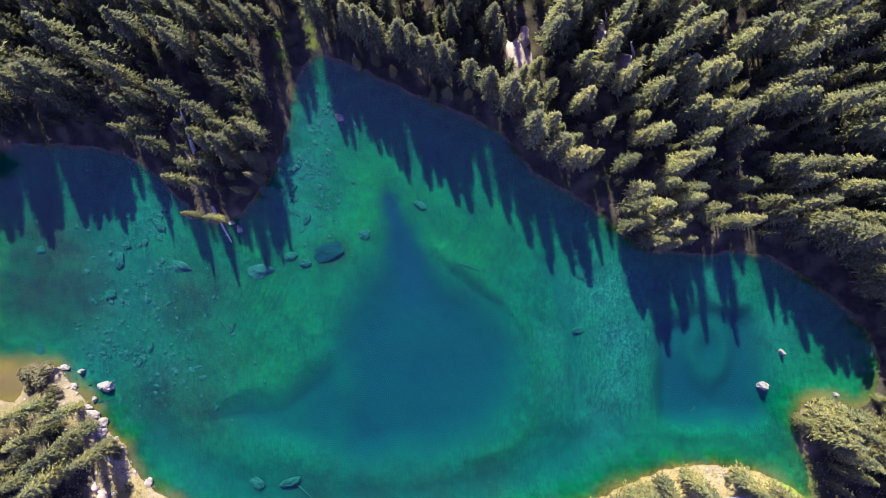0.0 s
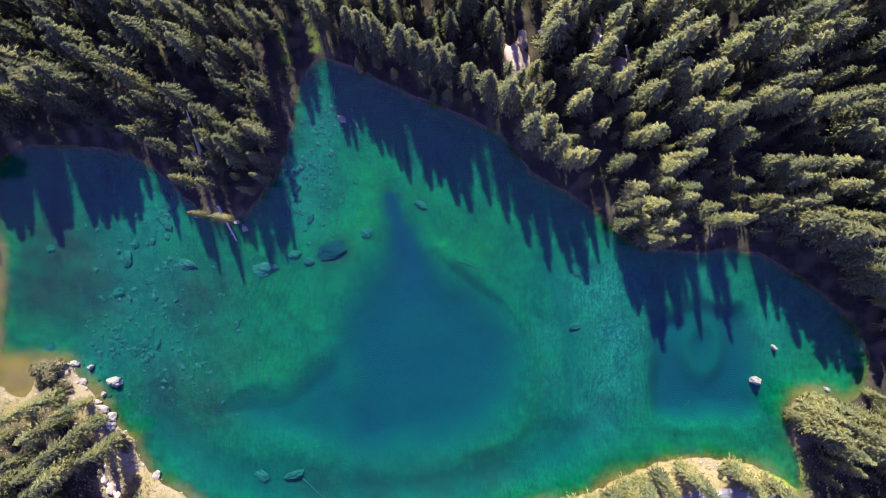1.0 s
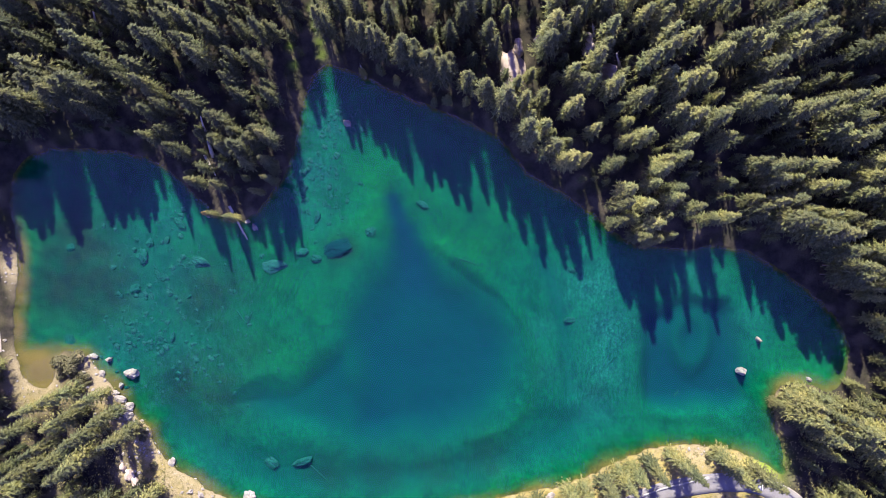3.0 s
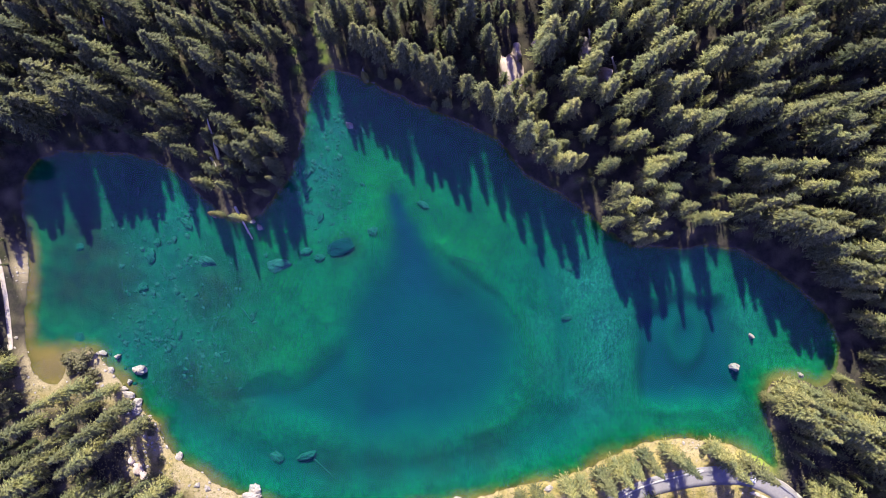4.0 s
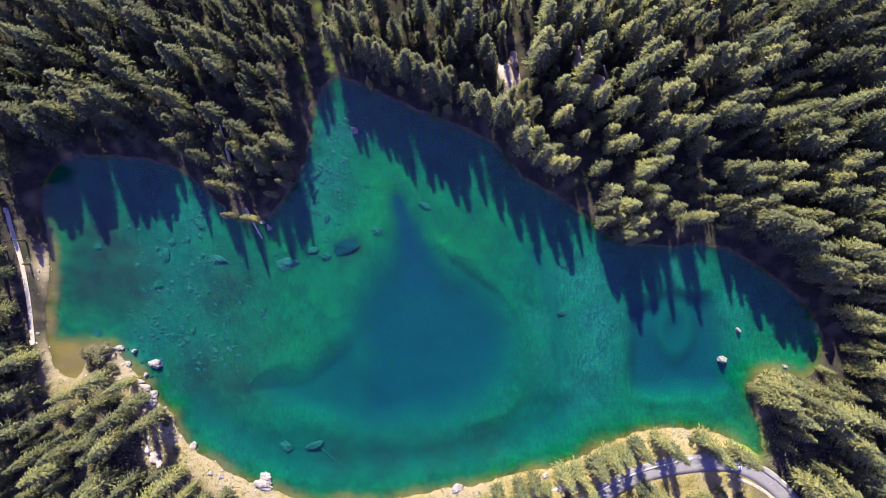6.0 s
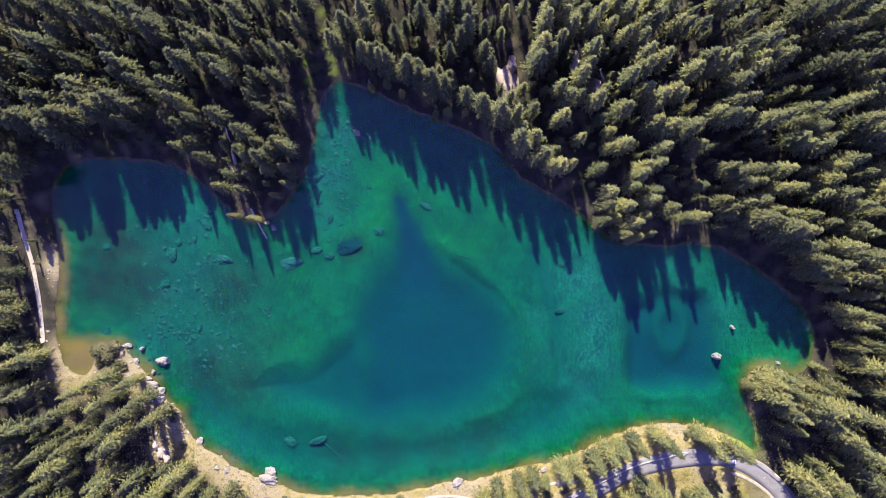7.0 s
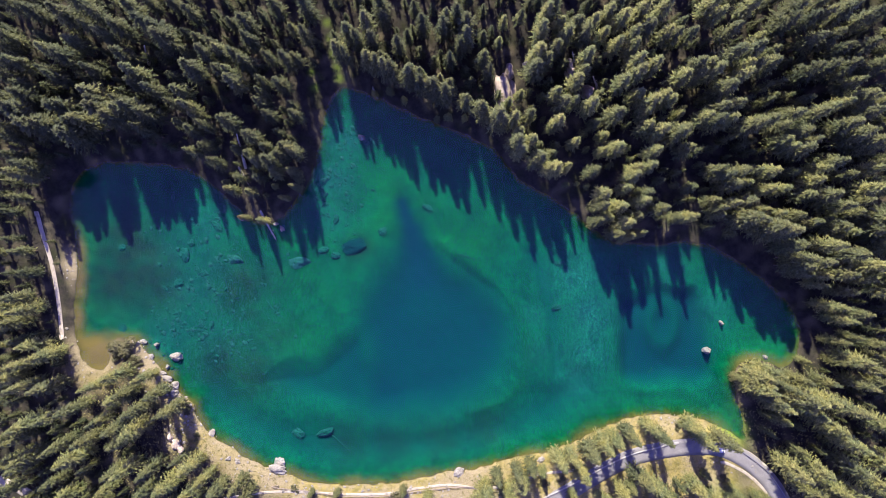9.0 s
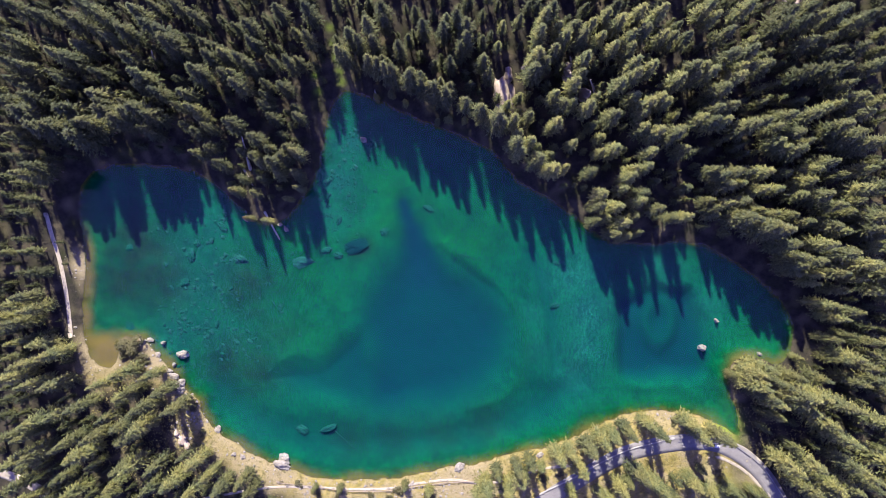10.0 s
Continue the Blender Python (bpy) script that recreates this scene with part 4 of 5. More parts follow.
plant("camp_wood", 0.9, [
    (-111, -82.6), (-115.5, -85.9), (-104.4, -82.7), (-99.9, -85.1), (-153.1, -90.6), (-148.6, -96.2), (-133.2, -94.3), (-118, -94.9),
    (-108.9, -92.7), (-95.5, -90.7), (-91.1, -95.2), (-102.2, -97.2), (-82.2, -93.2), (-79.9, -97.6), (-171.4, -94),
])
plant("inside_the_bend", 0.52, [
    (83.1, -100), (99.1, -99.3), (112.7, -100.3), (60.2, -101.6), (71.7, -97.6), (125.3, -102.8), (30.6, -94.3), (48.8, -101.4), (91, -97), (105.5, -103.5),
])
plant("saplings_west", 0.42, [
    (-155.2, 82.2), (-130, 74.7), (-99.9, 80.6), (-127.9, 48.1), (-122.4, 48), (-115.3, 51.1), (-157.6, 40.7), (-165.3, 21),
    (-85.1, 56.4), (-76.8, 53.2), (-60.4, 78.4), (-45.9, 92.2), (-27.8, 59.6), (-21.6, 60.4), (-16.1, 57), (-14.6, 71.6),
    (-4.3, 89.6), (-3.3, 49.2), (6.1, 55.2), (7.9, 49.4), (1.6, 50), (13.8, 56), (-82.6, 36.3), (-70.5, 30.6),
    (-58.6, 25.9), (-67.7, 23.1), (-87, 24.6),
])
plant("saplings_east", 0.42, [
    (36.7, 37.4), (53.9, 41.8), (97.2, 73), (82.2, 69.6), (98.4, 68.5), (115.6, 79.6), (124.9, 48.2), (84.7, 27.1),
    (102.2, 6.3), (143.1, 0.2), (141.8, -48.8), (115.6, -55.3), (-45.1, -100.3), (-18.7, -99.4), (-8.4, -101.6), (37.4, -91.9),
    (-55.3, -100.1), (101.9, -93.4), (122, -101.5),
])


def fill_wood():
    """Young trees in the gaps of the wood, and unseen grown ones added beyond it to shade it."""
    rnd = random.Random(5)
    cells = {}
    for x, y, s, _ in TREES:
        cells.setdefault((int(x // 6), int(y // 6)), []).append((x, y, s))
    spots = [(rnd.uniform(-230, 230), rnd.uniform(-140, 185)) for _ in range(13000)]
    gx, gy = np.array(spots).T
    z, shore = ground(gx, gy)
    road = line_distance(gx, gy, ROAD_LINE)
    for trail in (WEST_PATH, SHORE_PATH, WEST_TRACK):
        road = np.minimum(road, line_distance(gx, gy, np.array(trail)) + 4.6)
    out = []
    for (x, y), s, rd in zip(spots, shore, road):
        seen = abs(x) < 192 and abs(y) < 112
        if s < (6 if seen else 4) or rd < 7 or (seen and y < -48 and s < (14 if x < -62 else 45) and x < 118):
            continue
        if any((x - cx) ** 2 + (y - cy) ** 2 < cr * cr for cx, cy, cr in GLADES):
            continue
        size = rnd.uniform(0.26, 0.48) if seen else rnd.uniform(0.8, 1.08)
        if in_sun_gap(x, y):
            size = rnd.uniform(0.16, 0.32)
        # the unseen trees stand closer together to the south, to keep sun off the slope
        gap = 3.8 if seen else 6.0 if y > 60 else 8.5
        near = [t for i in (-1, 0, 1, -2, 2) for j in (-1, 0, 1, -2, 2) for t in cells.get((int(x // 6) + i, int(y // 6) + j), ())]
        if any((x - tx) ** 2 + (y - ty) ** 2 < gap * gap for tx, ty, _ in near):
            continue
        if seen and s > 9 and size > 0.18 and not any((x - tx) ** 2 + (y - ty) ** 2 < 30 for tx, ty, ts in near if ts > 0.5):
            size = rnd.uniform(0.45, 0.72)
        cells.setdefault((int(x // 6), int(y // 6)), []).append((x, y, size))
        out.append((x, y, size))
    return out


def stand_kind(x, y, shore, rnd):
    """Which of the kinds stands here: copies darkened for dimmer light on the western and outer slopes, pale-tipped
    ones above the middle of the lake.
    """
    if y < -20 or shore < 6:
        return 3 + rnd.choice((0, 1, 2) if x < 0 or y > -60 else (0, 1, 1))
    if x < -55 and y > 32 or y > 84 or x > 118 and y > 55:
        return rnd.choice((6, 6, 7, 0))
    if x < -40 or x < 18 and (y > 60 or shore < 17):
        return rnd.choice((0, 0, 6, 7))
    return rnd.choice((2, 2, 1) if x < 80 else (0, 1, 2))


def grow_trees():
    x, y = np.array([t[0] for t in TREES]), np.array([t[1] for t in TREES])
    z, shore = ground(x, y)
    order = np.argsort(shore)
    rnd = random.Random(3)
    single, rest = order[:300], order[300:]
    first = {}
    for i in single:
        s = TREES[i][2]
        k = stand_kind(x[i], y[i], shore[i], rnd)
        m = Matrix.LocRotScale((x[i], y[i], float(z[i])), Euler((radians(rnd.uniform(-1.5, 1.5)), radians(rnd.uniform(-1.5, 1.5)), rnd.uniform(0, 6.3))), (s * TREES[i][3] * rnd.uniform(0.94, 1.06), s * TREES[i][3] * rnd.uniform(0.94, 1.06), s))
        if s < 0.62:
            m = m @ Matrix.Diagonal((1.35, 1.35, 1, 1))
        if k not in first:
            first[k] = new("spruce_tree")
            part("trunk", KIND_MESHES[k][1], first[k], "grey-brown bark")
            part("crown", KIND_MESHES[k][0], first[k], "dense drooping dark green needles")
            first[k].matrix_basis = m
            tagged(first[k], "", "tree", "spruces round the lake")
            ob = first[k]
        else:
            ob = copy_thing(first[k], m @ Matrix.Diagonal([1 / v for v in first[k].scale] + [1]))
        place = "on the wooded slope above the lake" if y[i] > -20 else "on the level bank of the lake"
        if shore[i] < 7:
            place = "close to the water's edge"
        grown = "young short" if s < 0.62 else "slender tall" if KINDS[k][2] is SPRUCE else "tall pale-tipped" if KINDS[k][2] is PALE_SPRUCE else "tall dimmed"
        tagged(ob, f"{grown} green spruce {place}")
    joined = [(x[i], y[i], TREES[i][2]) for i in rest] + fill_wood()
    join_forest(joined, rnd)


def join_forest(spots, rnd):
    """The wood behind, as one mesh."""
    px, py = np.array([t[0] for t in spots]), np.array([t[1] for t in spots])
    pz, _ = ground(px, py)
    packs = []
    for crown, trunk, mat in KINDS + PLAIN_KINDS:
        v = np.array(crown[0] + trunk[0])
        tris, slots = [], []
        for f in crown[1]:
            for q in range(1, len(f) - 1):
                tris.append((f[0], f[q], f[q + 1]))
                slots.append((SPRUCE, PALE_SPRUCE, DIMMED_SPRUCE).index(mat))
        for f in trunk[1]:
            for q in range(1, len(f) - 1):
                tris.append(tuple(len(crown[0]) + i for i in (f[0], f[q], f[q + 1])))
                slots.append(3)
        packs.append((v, np.array(tris), np.array(slots)))
    vs, fs, ss, base = [], [], [], 0
    for (x, y, s), z in zip(spots, pz):
        coarse = s < 0.62 or abs(x) > 192 or abs(y) > 112
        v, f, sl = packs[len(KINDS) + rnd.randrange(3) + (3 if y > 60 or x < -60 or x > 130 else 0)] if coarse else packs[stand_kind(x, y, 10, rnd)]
        a = rnd.uniform(0, 6.3)
        wide = s * rnd.uniform(0.78, 1.0) * (1.3 if s < 0.62 else 1.0)
        c, n = wide * math.cos(a), wide * math.sin(a)
        vs.append(np.stack([x + c * v[:, 0] - n * v[:, 1], y + n * v[:, 0] + c * v[:, 1], z + s * v[:, 2]], 1))
        fs.append(f + base)
        ss.append(sl)
        base += len(v)
    v, f, sl = np.concatenate(vs), np.concatenate(fs), np.concatenate(ss)
    me = bpy.data.meshes.new("forest")
    me.vertices.add(len(v))
    me.vertices.foreach_set("co", v.astype(np.float32).ravel())
    me.loops.add(f.size)
    me.loops.foreach_set("vertex_index", f.astype(np.int32).ravel())
    me.polygons.add(len(f))
    me.polygons.foreach_set("loop_start", np.arange(0, f.size, 3, dtype=np.int32))
    for m in (SPRUCE, PALE_SPRUCE, DIMMED_SPRUCE, BARK):
        me.materials.append(m)
    me.polygons.foreach_set("material_index", sl.astype(np.int32))
    me.update(calc_edges=True)
    print("forest trees", len(spots), "triangles", len(f))
    tagged(new("forest", me), "dense dark green spruce forest on the slopes", "forest", kind="stuff")


grow_trees()


# ---- rocks ----
def boulder_mesh(seed, flat=0.6, mat=LIMESTONE, long=1.0):
    bm = bmesh.new()
    bmesh.ops.create_icosphere(bm, subdivisions=3, radius=1.0)
    off = Vector((seed * 7.1, seed * 3.7, seed * 1.9))
    for v in bm.verts:
        n = noise.noise(v.co * 0.9 + off) * 0.5 + noise.noise(v.co * 2.3 + off) * 0.32 + noise.noise(v.co * 5 + off) * 0.14
        v.co = v.co * (1 + n)
        v.co.x *= long
        v.co.z *= flat
    me = bpy.data.meshes.new("boulder")
    bm.to_mesh(me)
    bm.free()
    me.materials.append(mat)
    return me


def set_rocks(name, spots, meshes, label, sunk):
    rnd = random.Random(name)
    for x, y, r in spots:
        ob = new(name, meshes[2 if 2.35 < r < 4 else 4 if r > 4 else rnd.choice((0, 1, 3))])
        z = height_at(x, y)
        tall = r * rnd.uniform(0.8, 1.1)
        if name == "shore_boulder" and z < 0:
            tall = (0.45 * r - z) / 0.8
        if name == "sunken_boulder":
            tall = min(tall, (-0.9 - z) / 0.95, 0.5 * r if r > 4 else 9)
        ob.matrix_basis = Matrix.LocRotScale((x, y, z + sunk * tall), Euler((0, 0, rnd.uniform(0, 6.3) if r < 2.3 else rnd.uniform(-0.4, 0.4))), (r, r * (rnd.uniform(0.75, 1) if r < 2.3 else 0.7), tall))
        tagged(ob, label, "rock", name.replace("_", " ") + "s")


SHORE_STONES = [boulder_mesh(k, 0.6, LIMESTONE, 1.15) for k in range(4)]
SUNK_STONES = [boulder_mesh(k + 9, 0.5, BED_STONE if k != 2 else PALE_BED_STONE, 1.25) for k in range(4)] + [boulder_mesh(14, 0.4, WEEDY_STONE, 1.3)]
set_rocks("shore_boulder", SHORE_ROCKS, SHORE_STONES, "pale grey limestone boulder at the water's edge", 0.15)
set_rocks("sunken_boulder", SUNKEN_ROCKS, SUNK_STONES, "algae-grown boulder lying on the lake bed, tinted by the water", 0.2)


def build_outcrops():
    for x, y, r, tall in OUTCROPS:
        me = boulder_mesh(x * 0.1, 1.0, OUTCROP, 1.0)
        me.polygons.foreach_set("use_smooth", [True] * len(me.polygons))
        ob = new("rock_outcrop", me)
        ob.matrix_basis = Matrix.LocRotScale((x, y, height_at(x, y) + 0.2 * tall), Euler((0.25, 0, 0.1)), (r * 0.62, r, tall))
        tagged(ob, "pale pinkish bare rock outcrop between spruces", "rock", "rock outcrops")


build_outcrops()


def scatter_stones(name, count, spots, low, high, mat, label, wet, few=6):
    """Loose stones too many to count, in one mesh."""
    rnd = random.Random(name)
    shapes = []
    for k in range(4):
        bm = bmesh.new()
        bmesh.ops.create_icosphere(bm, subdivisions=1, radius=1.0)
        v = np.array([tuple(q.co * (1 + 0.5 * noise.noise(q.co * 1.3 + Vector((k * 5, 1, 2))))) for q in bm.verts])
        shapes.append((v * (1.2, 0.85, 0.55), np.array([[q.index for q in f.verts] for f in bm.faces])))
        bm.free()
    pts = []
    while len(pts) < count:
        x, y, size, amount = spots[rnd.randrange(len(spots))]
        pts.append((rnd.gauss(x, size * 0.85), rnd.gauss(y, size * 0.85)))
    px, py = np.array(pts).T
    z, shore = ground(px, py)
    verts, faces, base = [], [], 0
    for x, y, h, s in zip(px, py, z, shore):
        if (s < -0.5) != wet or s > 14:
            continue
        v, f = shapes[rnd.randrange(4)]
        r = low + (high - low) * rnd.random() ** few
        a = rnd.uniform(0, 6.3)
        c, n = r * math.cos(a), r * math.sin(a)
        verts.append(np.stack([x + c * v[:, 0] - n * v[:, 1], y + n * v[:, 0] + c * v[:, 1], h + 0.15 * r + r * v[:, 2]], 1))
        faces.append(f + base)
        base += len(v)
    me = mesh_of(name, np.concatenate(verts).tolist(), np.concatenate(faces).tolist(), [mat])
    tagged(new(name, me), label, "stones", kind="stuff")


scatter_stones("bed_stones", 1300, STONE_FIELDS, 0.14, 0.95, BED_STONE, "water-tinted algae-covered stones strewn over the lake bed", True)
scatter_stones("grey_bed_stones", 800, STONE_FIELDS, 0.14, 1.2, PALE_BED_STONE, "grey-green stones strewn over the lake bed", True)
# small pale specks mainly along the northern slope of the bed
scatter_stones("pale_bed_stones", 1000, NORTH_SLOPE, 0.12, 0.34, PALE_BED_STONE, "small pale specks strewn over the lake bed", True, 2)
scatter_stones("bank_stones", 1500, BARE_BANK, 0.12, 0.75, LIMESTONE, "pale loose stones on the dry bank", False, 4)


# ---- timber, shrubs and small growth ----
def log_between(name, a, b, r0, r1, mat, label, category, group="", stubs=0):
    """A bleached trunk from a to b, tapering, a little crooked, with broken branch stubs."""
    a, b = Vector(a), Vector(b)
    rnd = random.Random(round(a.x * 7 + a.y))
    long = (b - a).length
    rings = []
    for k in range(7):
        u = k / 6
        rings.append((rnd.uniform(-0.1, 0.1) * (0 < k < 6), rnd.uniform(-0.1, 0.1) * (0 < k < 6), long * u, r0 + (r1 - r0) * u))
    verts, faces = lathe(rings, 8)
    for k in range(stubs):
        z, ang, size = rnd.uniform(0.3, 0.95) * long, rnd.uniform(0, 6.3), rnd.uniform(0.6, 1.8)
        n = len(verts)
        c, s = math.cos(ang), math.sin(ang)
        verts += [(0, 0, z - 0.12), (-s * 0.09, c * 0.09, z + 0.1), (s * 0.09, -c * 0.09, z + 0.1), (c * size, s * size, z + 0.3 * size)]
        faces += [(n, n + 1, n + 3), (n + 1, n + 2, n + 3), (n + 2, n, n + 3)]
    ob = new(name, mesh_of(name, verts, faces, [mat], smooth=True))
    ob.matrix_basis = Matrix.Translation(a) @ (b - a).to_track_quat("Z", "Y").to_matrix().to_4x4()
    return tagged(ob, label, category, group)


for x, y, h, lx, ly in DEAD_TREES:
    z = height_at(x, y)
    log_between("dead_tree", (x, y, z - 0.4), (x + lx, y + ly, z + h), 0.75, 0.15, DEAD_WOOD, "bare bleached dead tree trunk standing among spruces", "dead tree", "dead trees", 14)
for x, y, x2, y2 in FALLEN:
    log_between("fallen_trunk", (x, y, height_at(x, y) + 0.4), (x2, y2, height_at(x2, y2) + 0.4), 0.5, 0.2, DEAD_WOOD, "pale bleached tree trunk lying on the ground", "log", "fallen trunks", 8)
for x, y, x2, y2 in SUNKEN_LOGS:
    log_between("sunken_log", (x, y, height_at(x, y) + 0.25), (x2, y2, height_at(x2, y2) + 0.25), 0.3, 0.12, BED_STONE, "waterlogged tree trunk lying on the lake bed", "log", "sunken logs", 5)


def shrub_mesh(seed, count=900):
    """A rounded bush of many small leaf tufts on several uneven mounds."""
    rnd = random.Random(seed)
    mounds = [(rnd.uniform(-0.55, 0.55), rnd.uniform(-0.55, 0.55), rnd.uniform(0.3, 0.65), rnd.uniform(0.28, 0.5)) for _ in range(9)]
    verts, faces = [], []
    for _ in range(count):
        mx, my, mz, mr = mounds[rnd.randrange(9)]
        d = Vector((rnd.gauss(0, 1), rnd.gauss(0, 1), abs(rnd.gauss(0, 1)) + 0.1)).normalized()
        p = Vector((mx, my, mz * 0.6)) + d * mr * rnd.uniform(0.75, 1.08)
        side = d.orthogonal().normalized()
        side.rotate(Matrix.Rotation(rnd.uniform(0, 6.3), 3, d))
        up = d.cross(side)
        w, l = rnd.uniform(0.04, 0.09), rnd.uniform(0.06, 0.13)
        n = len(verts)
        verts += [p - side * w, p + up * l + d * 0.03, p + side * w, p - up * l * 0.6 + d * 0.05]
        faces += [(n, n + 3, n + 2), (n, n + 2, n + 1)]
    return mesh_of("shrub", verts, faces, [SHRUB])


SHRUB_MESHES = [shrub_mesh(k) for k in range(3)]
rnd_shrub = random.Random(8)
for x, y, r in SHRUBS:
    ob = new("shrub", SHRUB_MESHES[rnd_shrub.randrange(3)])
    ob.matrix_basis = Matrix.LocRotScale((x, y, height_at(x, y) - 0.1), Euler((0, 0, rnd_shrub.uniform(0, 6.3))), (r, r, r * 0.9))
    tagged(ob, "large rounded olive-green willow bush on the bank" if r > 4 else "low olive-green bush on the dry bank", "shrub", "shrubs on the bank")


def build_tufts():
    """Grass tufts and low growth on the sunny bank, in one mesh."""
    rnd = random.Random(21)
    pts = [(rnd.uniform(-150, 150), rnd.uniform(-112, -50)) for _ in range(16000)]
    px, py = np.array(pts).T
    z, shore = ground(px, py)
    road = line_distance(px, py, ROAD_LINE)
    path = line_distance(px, py, open_line(SHORE_PATH))
    verts, faces = [], []
    for x, y, h, s, rd, pd in zip(px, py, z, shore, road, path):
        if s < 0.4 or s > 40 or rd < 4.2 or pd < 1.3:
            continue
        size = rnd.uniform(0.25, 0.8)
        for _ in range(4):
            a = rnd.uniform(0, 6.3)
            c, q = math.cos(a), math.sin(a)
            n = len(verts)
            verts += [(x - q * 0.2 * size, y + c * 0.2 * size, h), (x + q * 0.2 * size, y - c * 0.2 * size, h), (x + c * size * 0.8, y + q * size * 0.8, h + size * 0.7)]
            faces.append((n, n + 1, n + 2))
    tagged(new("grass_tufts", mesh_of("grass_tufts", verts, faces, [DRY_GRASS])), "dry yellow-green grass tufts on the bank", "grass", kind="stuff")


DRY_GRASS = plain("dry_grass", (0.14, 0.13, 0.045), (0.3, 0.26, 0.11), 2.0, 0.9, 0.2)
build_tufts()


# ---- fence, crash barrier and car ----
def box(x0, x1, y0, y1, z0, z1):
    v = [(x, y, z) for z in (z0, z1) for x, y in ((x0, y0), (x1, y0), (x1, y1), (x0, y1))]
    return v, [(3, 2, 1, 0), (4, 5, 6, 7), (0, 1, 5, 4), (1, 2, 6, 5), (2, 3, 7, 6), (3, 0, 4, 7)]


def joined(pieces):
    verts, faces = [], []
    for v, f in pieces:
        n = len(verts)
        verts += v
        faces += [tuple(i + n for i in q) for q in f]
    return verts, faces


def fence(name, line, gap, post, rails, mat, label, group):
    """Posts at even steps with rails between them; each bay one object under the fence."""
    line = np.array(line)
    steps = np.r_[0, np.cumsum(np.linalg.norm(np.diff(line, axis=0), axis=1))]
    n = int(steps[-1] // gap)
    spots = [(np.interp(k * gap, steps, line[:, 0]), np.interp(k * gap, steps, line[:, 1])) for k in range(n + 1)]
    root = new(name)
    x0, y0 = spots[0]
    root.location = (x0, y0, height_at(x0, y0))
    tagged(root, label, "fence", group)
    pv = mesh_of("post", *lathe([(0, 0, -0.3, post), (0, 0, rails[0][0] + 0.15, post * 0.9)], 6), [mat])
    base = Vector(root.location)
    for k, (x, y) in enumerate(spots):
        z = height_at(x, y)
        ob = part("post", pv, root)
        ob.location = Vector((x, y, z)) - base
        if k < n:
            x2, y2 = spots[k + 1]
            d = Vector((x2, y2, height_at(x2, y2))) - Vector((x, y, z))
            for hgt, thick, deep in rails:
                v, f = box(0, d.length, -thick / 2, thick / 2, hgt - deep / 2, hgt + deep / 2)
                rail = part("rail", mesh_of("rail", v, f, [mat]), root)
                rail.matrix_basis = Matrix.Translation(Vector((x, y, z)) - base) @ d.to_track_quat("X", "Z").to_matrix().to_4x4()


fence("wooden_fence", open_line(FENCE_LINE), 2.5, 0.09, [(1.0, 0.12, 0.12), (0.55, 0.1, 0.12)], FENCE_WOOD, "weathered wooden rail fence beside the shore path", "fences")
fence("crash_barrier", open_line(BARRIER_LINE), 4.0, 0.08, [(0.7, 0.14, 0.32)], STEEL, "dull steel crash barrier along the road", "barriers")


def low_wall(name, line, wide, high, mat, label):
    line = np.array(line)
    t = np.gradient(line, axis=0)
    t = t / np.linalg.norm(t, axis=1)[:, None]
    verts, faces = [], []
    for (x, y), (tx, ty) in zip(line, t):
        z = height_at(x, y)
        for o, h in ((wide / 2, -0.4), (wide / 2, high - 0.06), (wide / 2 - 0.06, high), (0.06 - wide / 2, high), (-wide / 2, high - 0.06), (-wide / 2, -0.4)):
            verts.append((x - ty * o, y + tx * o, z + h))
    for i in range(len(line) - 1):
        for k in range(5):
            a = i * 6 + k
            faces.append((a, a + 1, a + 7, a + 6))
    faces += [tuple(range(6)), tuple(range(len(verts) - 1, len(verts) - 7, -1))]
    tagged(new(name, mesh_of(name, verts, faces, [mat])), label, "wall", kind="structure")


low_wall("parapet_wall", open_line(PARAPET_LINE), 0.45, 0.6, CONCRETE, "low pale concrete wall along the road")


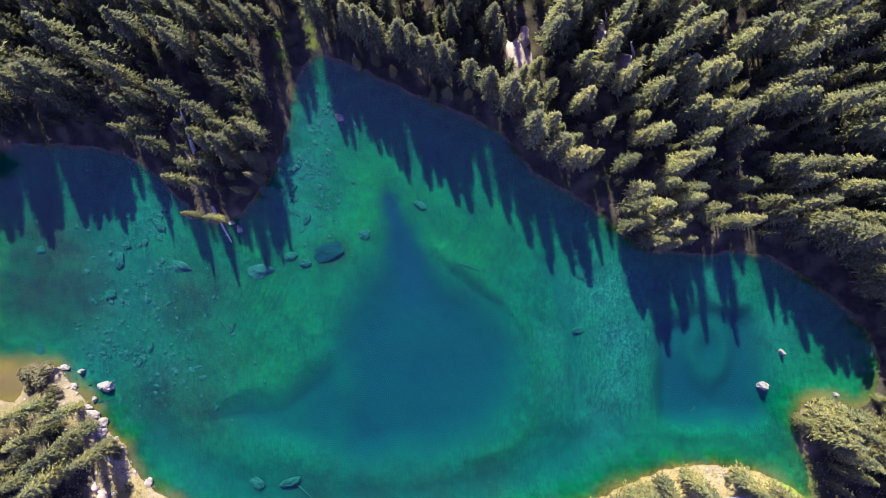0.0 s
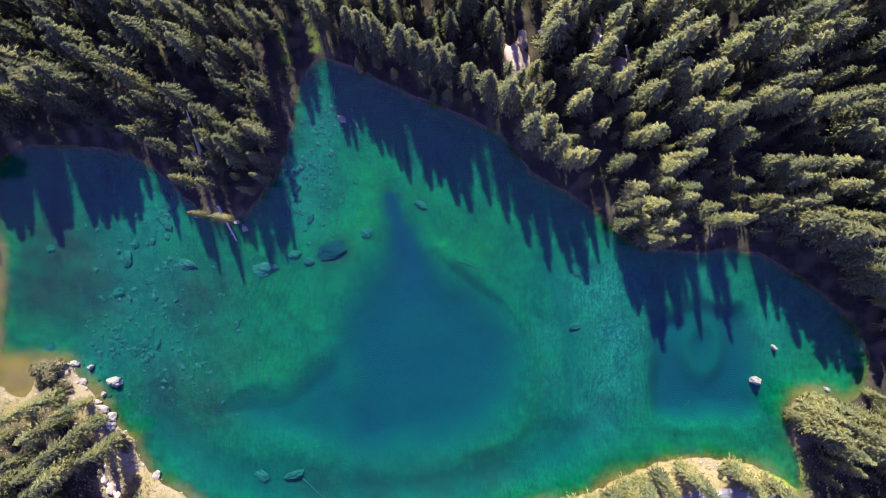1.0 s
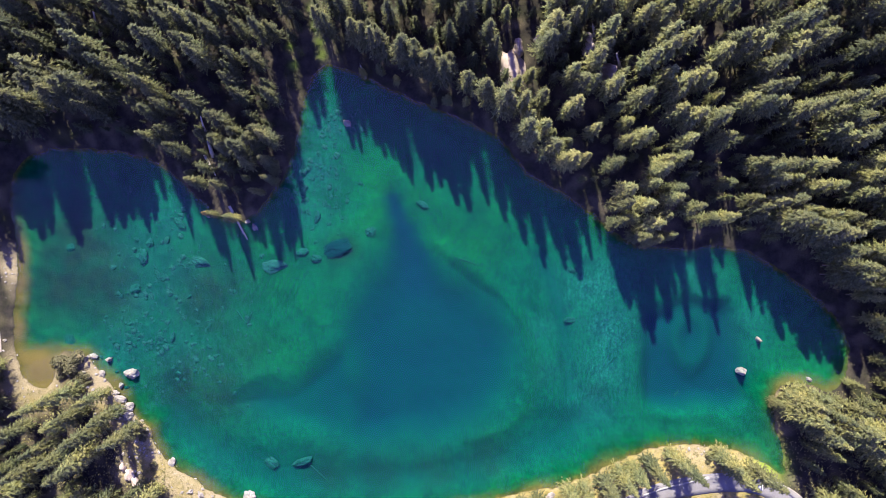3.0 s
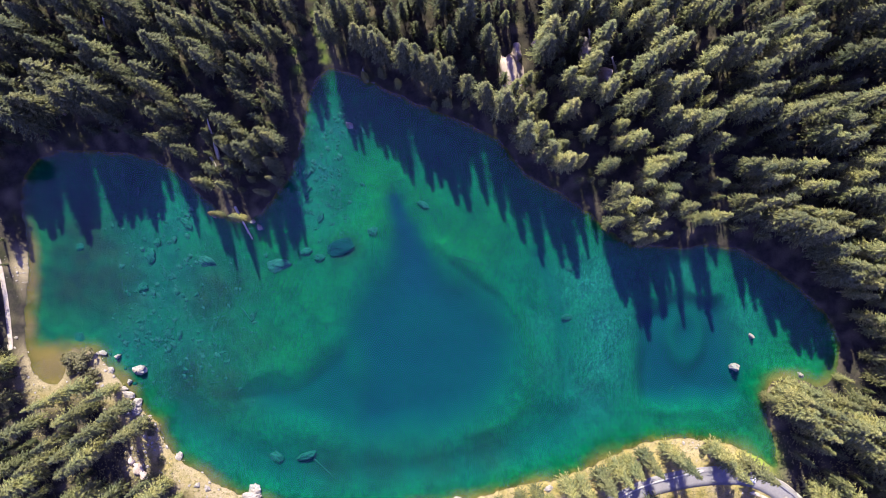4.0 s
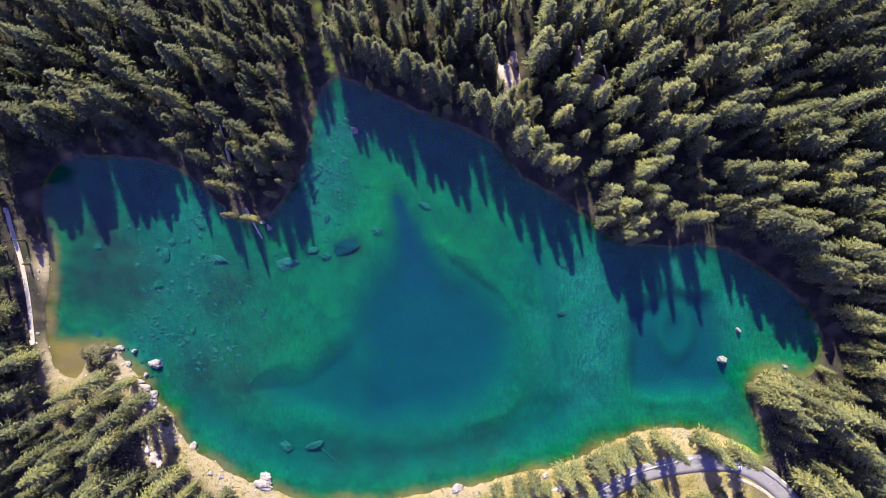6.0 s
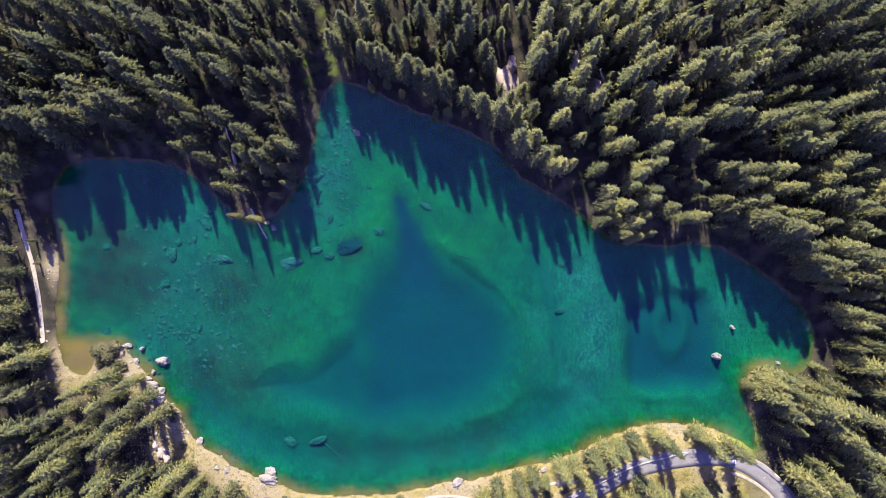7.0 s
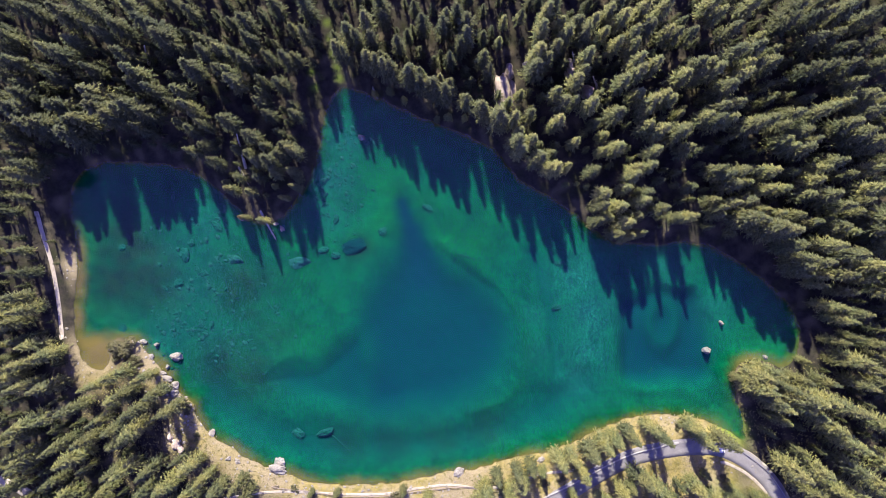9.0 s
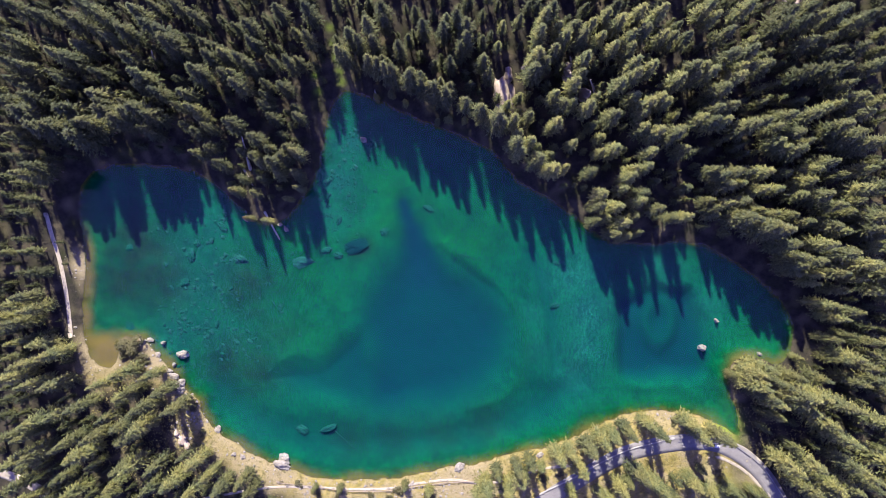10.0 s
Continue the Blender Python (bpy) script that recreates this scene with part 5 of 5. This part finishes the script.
def build_car(x, y, z, turn):
    """A white saloon with glass, wheels and lamps."""
    root = new("car")
    tagged(root, "white saloon car on the asphalt road", "car")
    profile = [(-2.15, 0.35), (-2.2, 0.7), (-2.1, 0.98), (-1.35, 1.03), (1.0, 0.98), (1.95, 0.82), (2.15, 0.62), (2.12, 0.35)]
    verts, faces = [], []
    n = len(profile)
    for side, inset in ((-0.86, 0.0), (-0.78, 0.06), (0.78, 0.06), (0.86, 0.0)):
        for px, pz in profile:
            verts.append((px, side, pz + (inset if pz > 0.6 else 0)))
    for k in range(3):
        for i in range(n):
            j = (i + 1) % n
            faces.append((k * n + i, k * n + j, (k + 1) * n + j, (k + 1) * n + i))
    faces += [tuple(range(n))[::-1], tuple(range(3 * n, 4 * n))]
    part("body", mesh_of("car_body", verts, faces, [CAR_PAINT]), root)
    low, top = [(-1.75, -0.74), (1.0, -0.74), (1.0, 0.74), (-1.75, 0.74)], [(-1.2, -0.6), (0.25, -0.6), (0.25, 0.6), (-1.2, 0.6)]
    cab = [(px, py, 1.05) for px, py in low] + [(px, py, 1.45) for px, py in top]
    part("cabin_glass", mesh_of("cabin_glass", cab, [(0, 1, 5, 4), (1, 2, 6, 5), (2, 3, 7, 6), (3, 0, 4, 7), (3, 2, 1, 0)], [DARK_GLASS]), root, "dark tinted car windows")
    v, f = box(-1.24, 0.29, -0.64, 0.64, 1.44, 1.5)
    part("roof", mesh_of("roof", v, f, [CAR_PAINT]), root)
    tyre = mesh_of("wheel", *lathe([(0, 0, -0.1, 0.28), (0, 0, -0.09, 0.32), (0, 0, 0.09, 0.32), (0, 0, 0.1, 0.28)], 14), [RUBBER])
    for wx in (-1.35, 1.35):
        for wy in (-0.8, 0.8):
            ob = part("wheel", tyre, root, "black rubber tyre")
            ob.matrix_basis = pose(wx, wy, 0.32, 90)
    v, f = box(2.05, 2.17, -0.2, 0.2, 0.62, 0.76)
    lamp = mesh_of("headlight", v, f, [STEEL])
    for wy in (-0.6, 0.6):
        part("headlight", lamp, root).location = (0, wy, 0)
    root.matrix_basis = pose(x, y, z, 0, 0, turn)


build_car(*CAR_PLACE)
